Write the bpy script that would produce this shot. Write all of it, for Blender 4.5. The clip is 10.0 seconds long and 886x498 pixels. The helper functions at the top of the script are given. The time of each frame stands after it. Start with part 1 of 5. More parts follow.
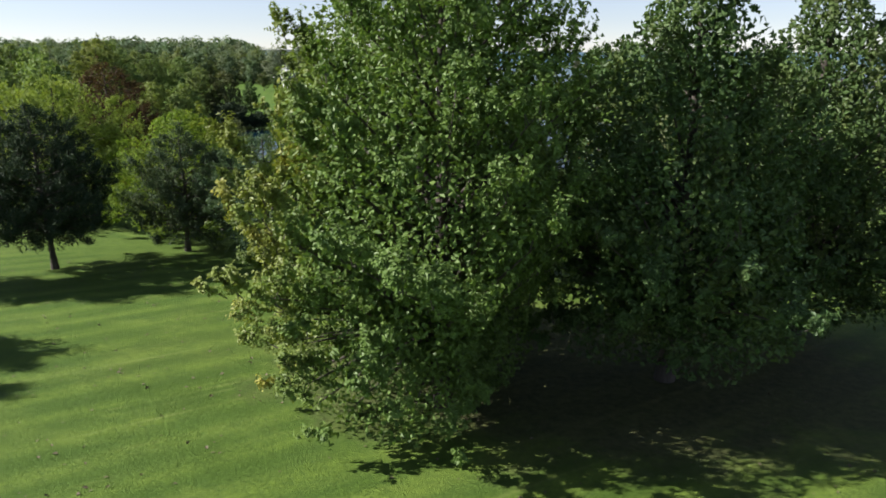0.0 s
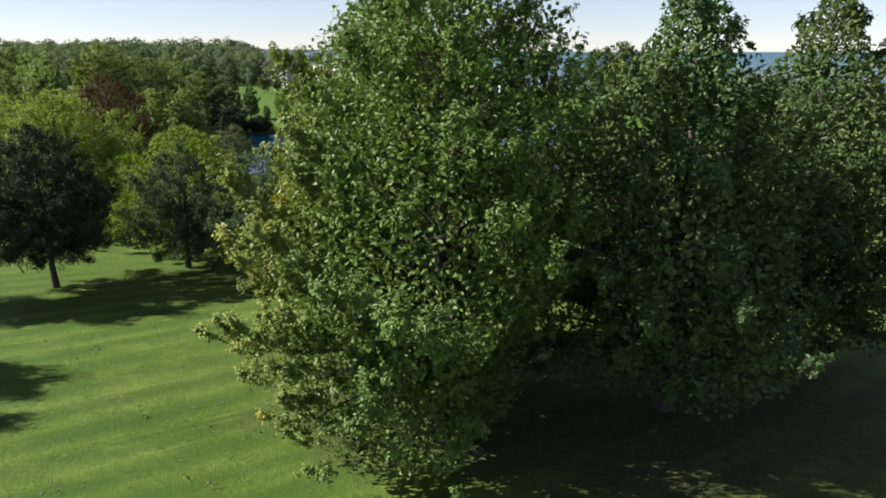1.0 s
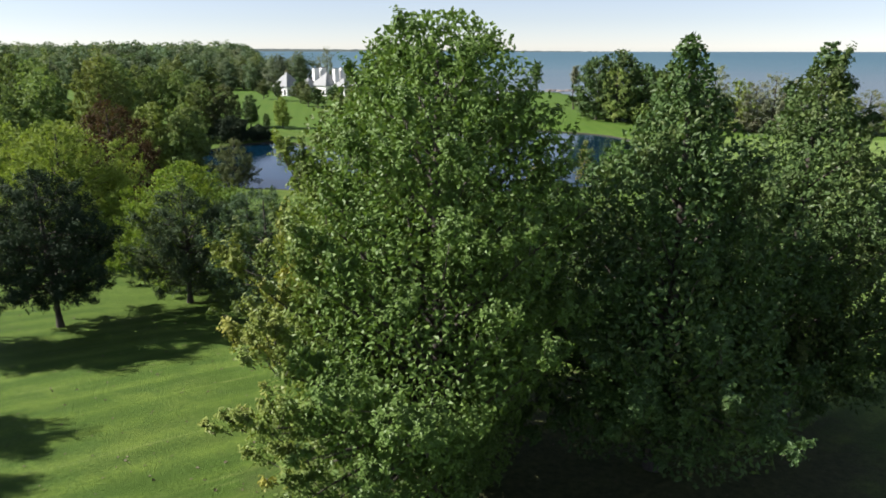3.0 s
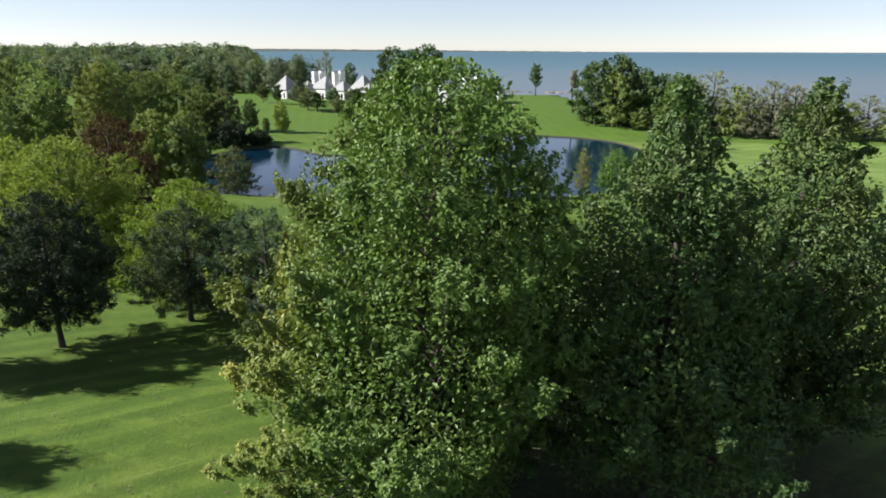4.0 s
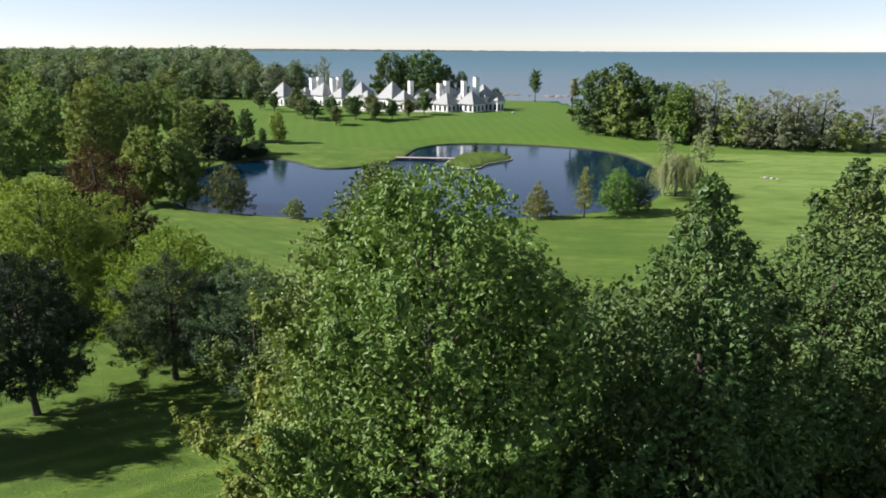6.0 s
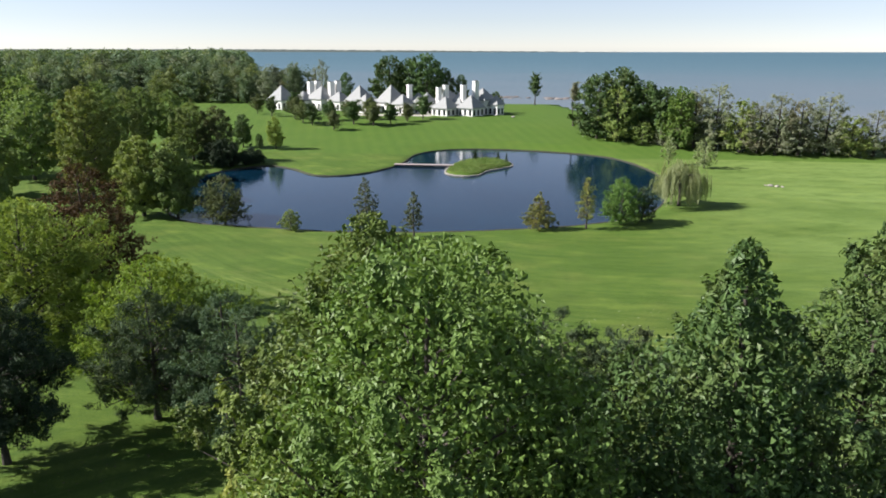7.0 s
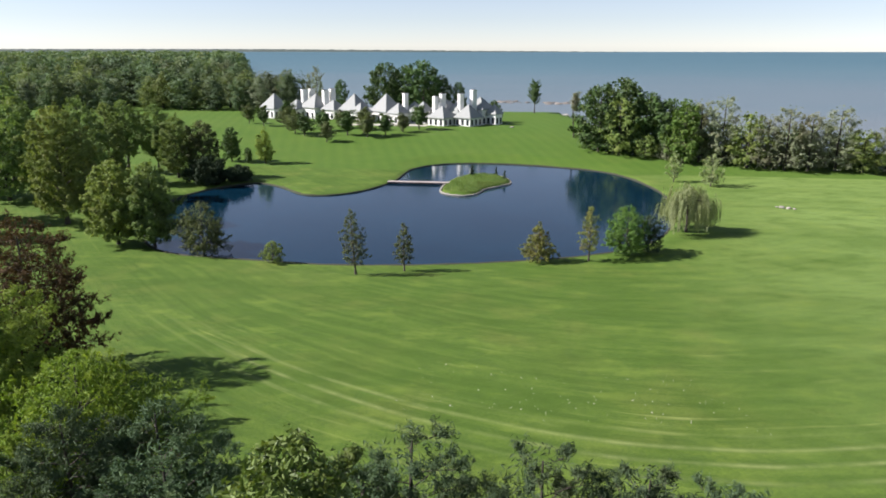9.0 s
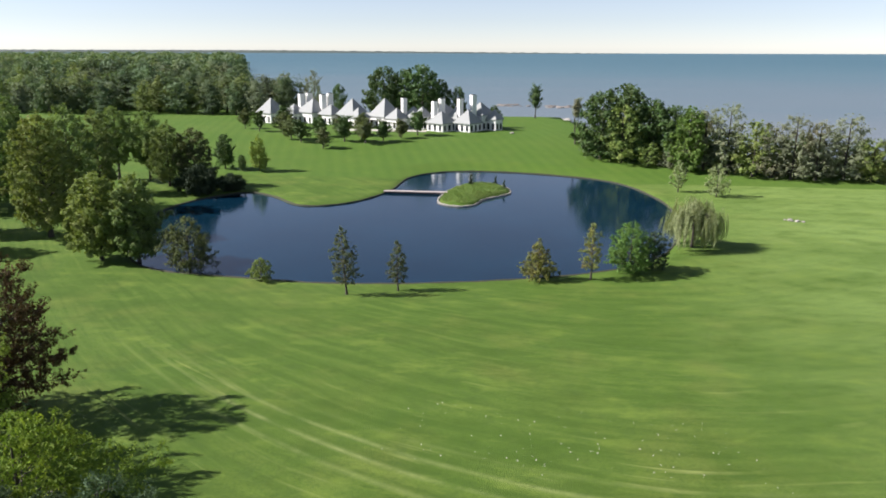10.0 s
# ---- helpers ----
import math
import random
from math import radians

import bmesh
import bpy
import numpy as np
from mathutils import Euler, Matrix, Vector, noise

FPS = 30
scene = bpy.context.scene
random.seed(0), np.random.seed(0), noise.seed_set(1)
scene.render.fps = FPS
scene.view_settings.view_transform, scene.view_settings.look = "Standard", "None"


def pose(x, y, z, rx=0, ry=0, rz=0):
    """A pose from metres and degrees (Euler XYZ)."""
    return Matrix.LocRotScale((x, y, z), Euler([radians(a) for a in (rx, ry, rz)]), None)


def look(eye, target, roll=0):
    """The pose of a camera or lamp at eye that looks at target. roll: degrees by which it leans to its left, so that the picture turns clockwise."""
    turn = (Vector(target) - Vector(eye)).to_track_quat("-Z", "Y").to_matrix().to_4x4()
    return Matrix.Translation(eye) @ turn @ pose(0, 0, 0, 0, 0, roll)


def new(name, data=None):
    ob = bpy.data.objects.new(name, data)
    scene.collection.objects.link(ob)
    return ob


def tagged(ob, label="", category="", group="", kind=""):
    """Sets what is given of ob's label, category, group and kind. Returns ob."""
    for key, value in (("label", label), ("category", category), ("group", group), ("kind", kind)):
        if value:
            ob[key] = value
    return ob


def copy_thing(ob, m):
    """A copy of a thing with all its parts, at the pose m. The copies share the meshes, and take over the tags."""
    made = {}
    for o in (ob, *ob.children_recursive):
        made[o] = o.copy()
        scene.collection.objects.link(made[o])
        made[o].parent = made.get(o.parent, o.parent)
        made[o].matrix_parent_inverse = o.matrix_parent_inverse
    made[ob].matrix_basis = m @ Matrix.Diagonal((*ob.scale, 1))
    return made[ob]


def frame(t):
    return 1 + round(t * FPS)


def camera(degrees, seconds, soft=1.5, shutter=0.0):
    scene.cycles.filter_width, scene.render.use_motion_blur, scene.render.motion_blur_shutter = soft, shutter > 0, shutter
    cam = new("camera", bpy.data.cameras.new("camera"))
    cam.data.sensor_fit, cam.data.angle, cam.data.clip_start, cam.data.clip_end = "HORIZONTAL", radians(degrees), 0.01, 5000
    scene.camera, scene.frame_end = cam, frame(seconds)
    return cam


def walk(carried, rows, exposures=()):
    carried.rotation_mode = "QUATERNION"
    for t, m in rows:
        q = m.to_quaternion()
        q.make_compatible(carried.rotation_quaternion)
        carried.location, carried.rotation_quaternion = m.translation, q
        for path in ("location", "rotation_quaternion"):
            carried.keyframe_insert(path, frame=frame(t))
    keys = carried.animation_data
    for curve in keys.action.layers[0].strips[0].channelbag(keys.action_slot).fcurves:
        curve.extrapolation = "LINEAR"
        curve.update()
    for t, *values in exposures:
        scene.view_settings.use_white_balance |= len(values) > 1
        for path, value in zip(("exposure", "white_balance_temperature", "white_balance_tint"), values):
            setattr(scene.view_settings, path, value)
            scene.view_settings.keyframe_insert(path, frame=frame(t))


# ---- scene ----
cam = camera(63.0, 10.0, soft=1.8)
PATH = [
    (0, (1.766, -41.445, 20.483), (1.528, -39.533, 19.947), -0.0),
    (0.5, (1.793, -41.367, 21.045), (1.556, -39.455, 20.509), -0.0),
    (1, (1.804, -41.322, 21.659), (1.566, -39.41, 21.122), -0.0),
    (1.5, (1.809, -41.312, 22.303), (1.573, -39.4, 21.766), 0.0),
    (2, (1.835, -41.335, 22.955), (1.599, -39.423, 22.418), 0.1),
    (2.5, (1.882, -41.368, 23.647), (1.645, -39.457, 23.108), 0.0),
    (4, (1.9, -41.329, 25.693), (1.666, -39.418, 25.154), 0.1),
    (4.5, (1.84, -40.985, 26.381), (1.606, -39.074, 25.841), -0.1),
    (5, (1.786, -40.239, 27.11), (1.553, -38.327, 26.57), -0.1),
    (6.5, (1.342, -36.317, 29.118), (1.111, -34.406, 28.577), 0.1),
    (7, (1.193, -34.625, 29.704), (0.963, -32.713, 29.164), 0.0),
    (7.5, (1.125, -32.501, 30.489), (0.898, -30.589, 29.948), 0.0),
    (8, (1.137, -30.327, 31.3), (0.909, -28.415, 30.758), 0.1),
    (8.5, (1.168, -28.025, 32.086), (0.94, -26.113, 31.544), 0.0),
    (9, (1.195, -25.611, 32.806), (0.966, -23.699, 32.264), 0.0),
    (9.5, (1.198, -23.002, 33.475), (0.969, -21.091, 32.933), 0.0),
    (10, (1.368, -20.227, 33.919), (1.136, -18.315, 33.38), 0.1),
]
walk(cam, [(t, look(eye, target, roll)) for t, eye, target, roll in PATH], exposures=[(0.0, 1.05, 6200, 17), (10.0, 1.05, 6200, 17)])

# ---- world, sun, exposure ----
SUN_ELEV, SHADOW_AZ = radians(36), radians(7)      # shadows run towards +x and a little +y
to_sun = Vector((-math.cos(SUN_ELEV) * math.cos(SHADOW_AZ), -math.cos(SUN_ELEV) * math.sin(SHADOW_AZ), math.sin(SUN_ELEV)))
world = bpy.data.worlds.new("sky")
scene.world = world
world.use_nodes = True
wn = world.node_tree.nodes
sky = wn.new("ShaderNodeTexSky")
sky.sky_type = "NISHITA"
sky.sun_disc = False
sky.sun_elevation = SUN_ELEV
sky.sun_rotation = math.atan2(to_sun.x, to_sun.y)
sky.altitude = 2500
sky.air_density, sky.dust_density, sky.ozone_density = 1.0, 0.1, 2.0
wn["Background"].inputs["Strength"].default_value = 0.057
haze = wn.new("ShaderNodeHueSaturation")       # thin high cloud pales the blue
haze.inputs["Saturation"].default_value, haze.inputs["Value"].default_value = 0.66, 1.06
world.node_tree.links.new(sky.outputs[0], haze.inputs["Color"])
world.node_tree.links.new(haze.outputs[0], wn["Background"].inputs["Color"])
sun_data = bpy.data.lights.new("sun", "SUN")
sun_data.energy, sun_data.angle, sun_data.color = 5.2, radians(0.55), (1.0, 0.95, 0.86)
sun = new("sun", sun_data)
sun.matrix_world = look(to_sun * 100, (0, 0, 0))



# ---- materials ----
def material(name, build):
    m = bpy.data.materials.new(name)
    m.use_nodes = True
    nt = m.node_tree
    build(nt, nt.nodes, nt.links, nt.nodes["Principled BSDF"])
    return m


def noise_node(nt, scale, detail=4.0, rough=0.55, vector=None, stretch=None):
    n = nt.nodes.new("ShaderNodeTexNoise")
    n.inputs["Scale"].default_value, n.inputs["Detail"].default_value, n.inputs["Roughness"].default_value = scale, detail, rough
    if vector is None:
        vector = nt.nodes.new("ShaderNodeNewGeometry").outputs["Position"]
    if stretch:
        mp = nt.nodes.new("ShaderNodeMapping")
        mp.inputs["Scale"].default_value = stretch
        nt.links.new(vector, mp.inputs[0])
        vector = mp.outputs[0]
    nt.links.new(vector, n.inputs["Vector"])
    return n.outputs[0]


def ramp(nt, fac, stops):
    r = nt.nodes.new("ShaderNodeValToRGB")
    while len(r.color_ramp.elements) < len(stops):
        r.color_ramp.elements.new(0.5)
    for e, (p, c) in zip(r.color_ramp.elements, stops):
        e.position, e.color = p, (*c, 1)
    nt.links.new(fac, r.inputs[0])
    return r.outputs[0]


def mix(nt, fac, a, b, kind="MIX"):
    n = nt.nodes.new("ShaderNodeMix")
    n.data_type, n.blend_type = "RGBA", kind
    for sock, v in ((n.inputs[0], fac), (n.inputs[6], a), (n.inputs[7], b)):
        if hasattr(v, "is_output"):
            nt.links.new(v, sock)
        elif isinstance(v, (int, float)):
            sock.default_value = v
        else:
            sock.default_value = (*v, 1)
    return n.outputs[2]


def calc(nt, op, a, b=0.0, c=0.0):
    n = nt.nodes.new("ShaderNodeMath")
    n.operation = op
    for sock, v in zip(n.inputs, (a, b, c)):
        if hasattr(v, "is_output"):
            nt.links.new(v, sock)
        else:
            sock.default_value = v
    return n.outputs[0]


def bump(nt, bsdf, height, strength, distance):
    b = nt.nodes.new("ShaderNodeBump")
    b.inputs["Strength"].default_value, b.inputs["Distance"].default_value = strength, distance
    nt.links.new(height, b.inputs["Height"])
    nt.links.new(b.outputs[0], bsdf.inputs["Normal"])


def leaf_material(name, dark, mid, light, accent, accent_amount=0.25, translucent=0.3, patch=0.5, rough=0.6, cells=0.0, side=False, gloss=0.1):
    """Foliage: each leaf its own tone, boughs of another hue, light passing through."""
    def build(nt, nodes, links, bsdf):
        geo = nodes.new("ShaderNodeNewGeometry")
        info = nodes.new("ShaderNodeObjectInfo")
        col = ramp(nt, geo.outputs["Random Per Island"], [(0.0, dark), (0.3, mid), (0.75, tuple(0.7 * m + 0.3 * l for m, l in zip(mid, light))), (1.0, light)])
        patches = ramp(nt, noise_node(nt, patch, 3.0), [(0.5, (0, 0, 0)), (0.72, (1, 1, 1))])
        if side:                 # boughs that stand out to the west take more of the accent colour
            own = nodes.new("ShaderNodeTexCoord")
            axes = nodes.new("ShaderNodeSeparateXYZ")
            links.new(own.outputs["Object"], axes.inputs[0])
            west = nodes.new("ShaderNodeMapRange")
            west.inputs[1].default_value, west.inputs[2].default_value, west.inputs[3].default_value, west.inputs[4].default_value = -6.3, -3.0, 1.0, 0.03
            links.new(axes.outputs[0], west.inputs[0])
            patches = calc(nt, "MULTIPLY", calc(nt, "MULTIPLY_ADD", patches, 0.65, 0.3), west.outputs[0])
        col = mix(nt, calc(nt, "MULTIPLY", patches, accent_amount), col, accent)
        if cells:
            vor = nodes.new("ShaderNodeTexVoronoi")
            vor.inputs["Scale"].default_value = cells
            flat = nodes.new("ShaderNodeMapping")
            flat.inputs["Scale"].default_value = (1, 1, 0.0)
            links.new(geo.outputs["Position"], flat.inputs[0])
            links.new(flat.outputs[0], vor.inputs["Vector"])
            pick = nodes.new("ShaderNodeSeparateColor")
            links.new(vor.outputs["Color"], pick.inputs[0])
            col = mix(nt, ramp(nt, pick.outputs[0], [(0.55, (0, 0, 0)), (0.95, (0.8, 0.8, 0.8))]), col, accent)
            col = mix(nt, ramp(nt, pick.outputs[1], [(0.1, (0.55, 0.55, 0.55)), (0.5, (0, 0, 0))]), col, dark)
        hsv = nodes.new("ShaderNodeHueSaturation")
        links.new(calc(nt, "MULTIPLY_ADD", info.outputs["Random"], 0.02, 0.49), hsv.inputs["Hue"])
        links.new(calc(nt, "MULTIPLY_ADD", info.outputs["Random"], 0.3, 0.85), hsv.inputs["Value"])
        links.new(col, hsv.inputs["Color"])
        links.new(hsv.outputs[0], bsdf.inputs["Base Color"])
        bsdf.inputs["Roughness"].default_value = rough
        bsdf.inputs["Specular IOR Level"].default_value = gloss
        tr = nodes.new("ShaderNodeBsdfTranslucent")
        links.new(mix(nt, 1.0, hsv.outputs[0], (1.25, 1.3, 0.55), "MULTIPLY"), tr.inputs["Color"])
        ms = nodes.new("ShaderNodeMixShader")
        ms.inputs[0].default_value = translucent
        links.new(bsdf.outputs[0], ms.inputs[1])
        links.new(tr.outputs[0], ms.inputs[2])
        links.new(ms.outputs[0], nodes["Material Output"].inputs["Surface"])
    return material(name, build)


def bark_build(nt, nodes, links, bsdf):
    n = noise_node(nt, 6.0, 6.0, 0.65, stretch=(1, 1, 0.25))
    links.new(ramp(nt, n, [(0.3, (0.024, 0.020, 0.016)), (0.7, (0.092, 0.076, 0.060))]), bsdf.inputs["Base Color"])
    bsdf.inputs["Roughness"].default_value = 0.9
    bump(nt, bsdf, n, 0.8, 0.05)


def grass_build(nt, nodes, links, bsdf):
    geo = nodes.new("ShaderNodeNewGeometry")
    sep = nodes.new("ShaderNodeSeparateXYZ")
    links.new(geo.outputs["Position"], sep.inputs[0])
    X, Y = sep.outputs[0], sep.outputs[1]
    wobble = noise_node(nt, 0.02, 2.0)
    # mower swathes: arcs round the pond on the near side, straight lanes towards the house
    dx = calc(nt, "ADD", X, -13.0)
    sweep = calc(nt, "SUBTRACT", Y, calc(nt, "MULTIPLY", calc(nt, "SQRT", calc(nt, "ADD", calc(nt, "MULTIPLY", dx, dx), 3793.0)), 1.46))
    rad = sweep
    rad = calc(nt, "ADD", rad, calc(nt, "MULTIPLY", wobble, 9.0))
    slope = calc(nt, "ADD", calc(nt, "ADD", Y, calc(nt, "MULTIPLY", X, -0.9)), calc(nt, "MULTIPLY", wobble, 8.0))
    on_hill = nodes.new("ShaderNodeMapRange")
    on_hill.inputs[1].default_value, on_hill.inputs[2].default_value, on_hill.inputs[3].default_value, on_hill.inputs[4].default_value = 2.0, 8.0, 1.0, 0.0
    links.new(Y, on_hill.inputs[0])
    lanes = calc(nt, "ADD", calc(nt, "MULTIPLY", on_hill.outputs[0], slope), calc(nt, "MULTIPLY", calc(nt, "SUBTRACT", 1.0, on_hill.outputs[0]), rad))
    s_near = calc(nt, "SINE", calc(nt, "MULTIPLY", lanes, 2.3))
    s_far = calc(nt, "SINE", calc(nt, "MULTIPLY", calc(nt, "ADD", X, calc(nt, "MULTIPLY", Y, 0.28)), 1.5))
    is_far = calc(nt, "GREATER_THAN", Y, 168.0)
    stripe = calc(nt, "ADD", calc(nt, "MULTIPLY", s_far, is_far), calc(nt, "MULTIPLY", s_near, calc(nt, "SUBTRACT", 1.0, is_far)))
    stripe = calc(nt, "MULTIPLY_ADD", stripe, 0.5, 0.5)
    ang = calc(nt, "MULTIPLY", X, 0.09)
    polar = nodes.new("ShaderNodeCombineXYZ")
    links.new(ang, polar.inputs[0])
    links.new(lanes, polar.inputs[1])
    streak = noise_node(nt, 0.55, 6.0, 0.65, vector=polar.outputs[0])
    large = noise_node(nt, 0.035, 4.0, 0.6)
    mid = noise_node(nt, 0.6, 4.0, 0.6)
    fine = noise_node(nt, 5.0, 6.0, 0.8)
    col = ramp(nt, large, [(0.3, (0.064, 0.122, 0.012)), (0.5, (0.086, 0.147, 0.018)), (0.72, (0.122, 0.167, 0.028))])
    bold = nodes.new("ShaderNodeMapRange")
    bold.inputs[1].default_value, bold.inputs[2].default_value, bold.inputs[3].default_value, bold.inputs[4].default_value = 4.0, 30.0, 1.0, 0.09
    links.new(Y, bold.inputs[0])
    bold = calc(nt, "ADD", bold.outputs[0], calc(nt, "MULTIPLY", is_far, 0.28))
    bold = calc(nt, "MULTIPLY", bold, calc(nt, "MULTIPLY_ADD", noise_node(nt, 0.05, 3.0), 1.6, -0.1))
    dry = noise_node(nt, 0.11, 4.0, 0.6)
    col = mix(nt, ramp(nt, dry, [(0.52, (0, 0, 0)), (0.74, (0.75, 0.75, 0.75))]), col, (0.170, 0.190, 0.040))
    col = mix(nt, calc(nt, "MULTIPLY", stripe, bold), col, (0.165, 0.240, 0.032))
    col = mix(nt, calc(nt, "MULTIPLY", calc(nt, "SUBTRACT", 1.0, stripe), calc(nt, "MULTIPLY", bold, 0.6)), col, (0.052, 0.105, 0.012))
    calm = calc(nt, "SUBTRACT", 1.0, calc(nt, "MULTIPLY", is_far, 0.8))
    col = mix(nt, calc(nt, "MULTIPLY", calm, ramp(nt, streak, [(0.50, (0, 0, 0)), (0.72, (0.58, 0.58, 0.58))])), col, (0.170, 0.236, 0.042))
    col = mix(nt, calc(nt, "MULTIPLY", calm, ramp(nt, streak, [(0.30, (0.75, 0.75, 0.75)), (0.49, (0, 0, 0))])), col, (0.046, 0.092, 0.008))
    col = mix(nt, ramp(nt, mid, [(0.3, (0.45, 0.45, 0.45)), (0.5, (0, 0, 0))]), col, (0.060, 0.105, 0.020))
    col = mix(nt, ramp(nt, fine, [(0.35, (0.7, 0.7, 0.7)), (0.65, (0, 0, 0))]), col, (0.040, 0.080, 0.013))
    east = nodes.new("ShaderNodeMapRange")
    east.inputs[1].default_value, east.inputs[2].default_value, east.inputs[3].default_value, east.inputs[4].default_value = 26.0, 70.0, 0.0, 0.62
    links.new(calc(nt, "ADD", X, calc(nt, "MULTIPLY", noise_node(nt, 0.06, 4.0), 20.0)), east.inputs[0])
    col = mix(nt, calc(nt, "MULTIPLY", calm, east.outputs[0]), col, (0.186, 0.268, 0.072))
    # pale tracks where mower wheels have pressed the grass, broken and faint
    tracks = nodes.new("ShaderNodeCombineXYZ")
    links.new(calc(nt, "MULTIPLY", X, 0.05), tracks.inputs[0])
    links.new(calc(nt, "MULTIPLY", lanes, 1.0), tracks.inputs[1])
    track = ramp(nt, noise_node(nt, 1.1, 2.0, 0.5, vector=tracks.outputs[0]), [(0.61, (0, 0, 0)), (0.72, (0.75, 0.75, 0.75))])
    track = calc(nt, "MULTIPLY", track, ramp(nt, noise_node(nt, 0.12, 4.0, 0.7), [(0.45, (0, 0, 0)), (0.62, (1, 1, 1))]))
    close = nodes.new("ShaderNodeMapRange")
    close.inputs[1].default_value, close.inputs[2].default_value, close.inputs[3].default_value, close.inputs[4].default_value = 34.0, 60.0, 1.0, 0.1
    links.new(Y, close.inputs[0])
    track = calc(nt, "MULTIPLY", track, close.outputs[0])
    col = mix(nt, calc(nt, "MULTIPLY", calm, track), col, (0.250, 0.290, 0.085))
    blotch = noise_node(nt, 0.22, 5.0, 0.7, stretch=(0.7, 1.3, 1))
    col = mix(nt, calc(nt, "MULTIPLY", calm, ramp(nt, blotch, [(0.34, (0.55, 0.55, 0.55)), (0.50, (0, 0, 0))])), col, (0.046, 0.088, 0.009))
    col = mix(nt, calc(nt, "MULTIPLY", calm, ramp(nt, blotch, [(0.55, (0, 0, 0)), (0.72, (0.6, 0.6, 0.6))])), col, (0.165, 0.225, 0.036))
    lush = noise_node(nt, 0.045, 5.0, 0.65, stretch=(0.6, 1.6, 1))
    col = mix(nt, calc(nt, "MULTIPLY", calm, ramp(nt, lush, [(0.33, (0.5, 0.5, 0.5)), (0.52, (0, 0, 0))])), col, (0.046, 0.092, 0.009))
    # long pale wheel marks of the mower, sweeping round the slope
    bend = calc(nt, "ADD", sweep, calc(nt, "MULTIPLY", noise_node(nt, 0.03, 2.0), 3.0))
    mark = calc(nt, "POWER", calc(nt, "MULTIPLY_ADD", calc(nt, "SINE", calc(nt, "MULTIPLY", bend, 2.6)), 0.5, 0.5), 6.0)
    band = ramp(nt, calc(nt, "MULTIPLY", calc(nt, "ABSOLUTE", calc(nt, "ADD", bend, 69.0)), 0.1), [(0.15, (1, 1, 1)), (0.52, (0, 0, 0))])
    south = nodes.new("ShaderNodeMapRange")
    south.inputs[1].default_value, south.inputs[2].default_value, south.inputs[3].default_value, south.inputs[4].default_value = 27.0, 52.0, 0.6, 0.0
    links.new(Y, south.inputs[0])
    mark = calc(nt, "MULTIPLY", calc(nt, "MULTIPLY", mark, band), south.outputs[0])
    mark = calc(nt, "MULTIPLY", mark, ramp(nt, noise_node(nt, 0.14, 5.0, 0.75), [(0.36, (0.05, 0.05, 0.05)), (0.62, (0.9, 0.9, 0.9))]))
    mark = calc(nt, "MULTIPLY", mark, calc(nt, "GREATER_THAN", Y, 12.0))
    col = mix(nt, calc(nt, "MULTIPLY", mark, calm), col, (0.285, 0.325, 0.120))
    col = mix(nt, calc(nt, "MULTIPLY", is_far, 0.48), col, (0.058, 0.122, 0.014))
    # leaf litter and bare earth under the grove, its shade darkened into the colour
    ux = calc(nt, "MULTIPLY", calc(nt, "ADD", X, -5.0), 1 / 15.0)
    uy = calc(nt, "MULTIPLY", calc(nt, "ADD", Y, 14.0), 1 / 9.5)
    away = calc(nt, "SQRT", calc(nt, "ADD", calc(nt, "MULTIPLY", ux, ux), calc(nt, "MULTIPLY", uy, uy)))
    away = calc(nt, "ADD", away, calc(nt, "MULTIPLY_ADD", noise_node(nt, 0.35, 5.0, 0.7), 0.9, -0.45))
    shaded_litter_col = ramp(nt, noise_node(nt, 3.0, 5.0, 0.75), [(0.35, (0.034, 0.034, 0.016)), (0.65, (0.095, 0.090, 0.042))])
    col = mix(nt, ramp(nt, away, [(0.65, (0.8, 0.8, 0.8)), (1.1, (0, 0, 0))]), col, shaded_litter_col)
    links.new(col, bsdf.inputs["Base Color"])
    bsdf.inputs["Roughness"].default_value = 0.85
    bsdf.inputs["Specular IOR Level"].default_value = 0.15
    bump(nt, bsdf, fine, 0.9, 0.10)


def lake_build(nt, nodes, links, bsdf):
    geo = nodes.new("ShaderNodeNewGeometry")
    sep = nodes.new("ShaderNodeSeparateXYZ")
    links.new(geo.outputs["Position"], sep.inputs[0])
    out = nodes.new("ShaderNodeMapRange")
    out.inputs[1].default_value, out.inputs[2].default_value = 300.0, 2600.0
    links.new(calc(nt, "ADD", sep.outputs[1], calc(nt, "MULTIPLY", noise_node(nt, 0.003, 4.0, stretch=(0.5, 2.0, 1)), 900.0)), out.inputs[0])
    # silty near the land, greener over deep water
    col = ramp(nt, out.outputs[0], [(0.06, (0.168, 0.178, 0.190)), (0.28, (0.118, 0.155, 0.178)), (0.60, (0.074, 0.136, 0.164)), (0.95, (0.056, 0.120, 0.150))])
    links.new(col, bsdf.inputs["Base Color"])
    bsdf.inputs["Roughness"].default_value = 0.5
    bsdf.inputs["IOR"].default_value = 1.33
    bump(nt, bsdf, noise_node(nt, 0.5, 4.0, 0.6, stretch=(0.4, 1.2, 1)), 0.8, 0.5)


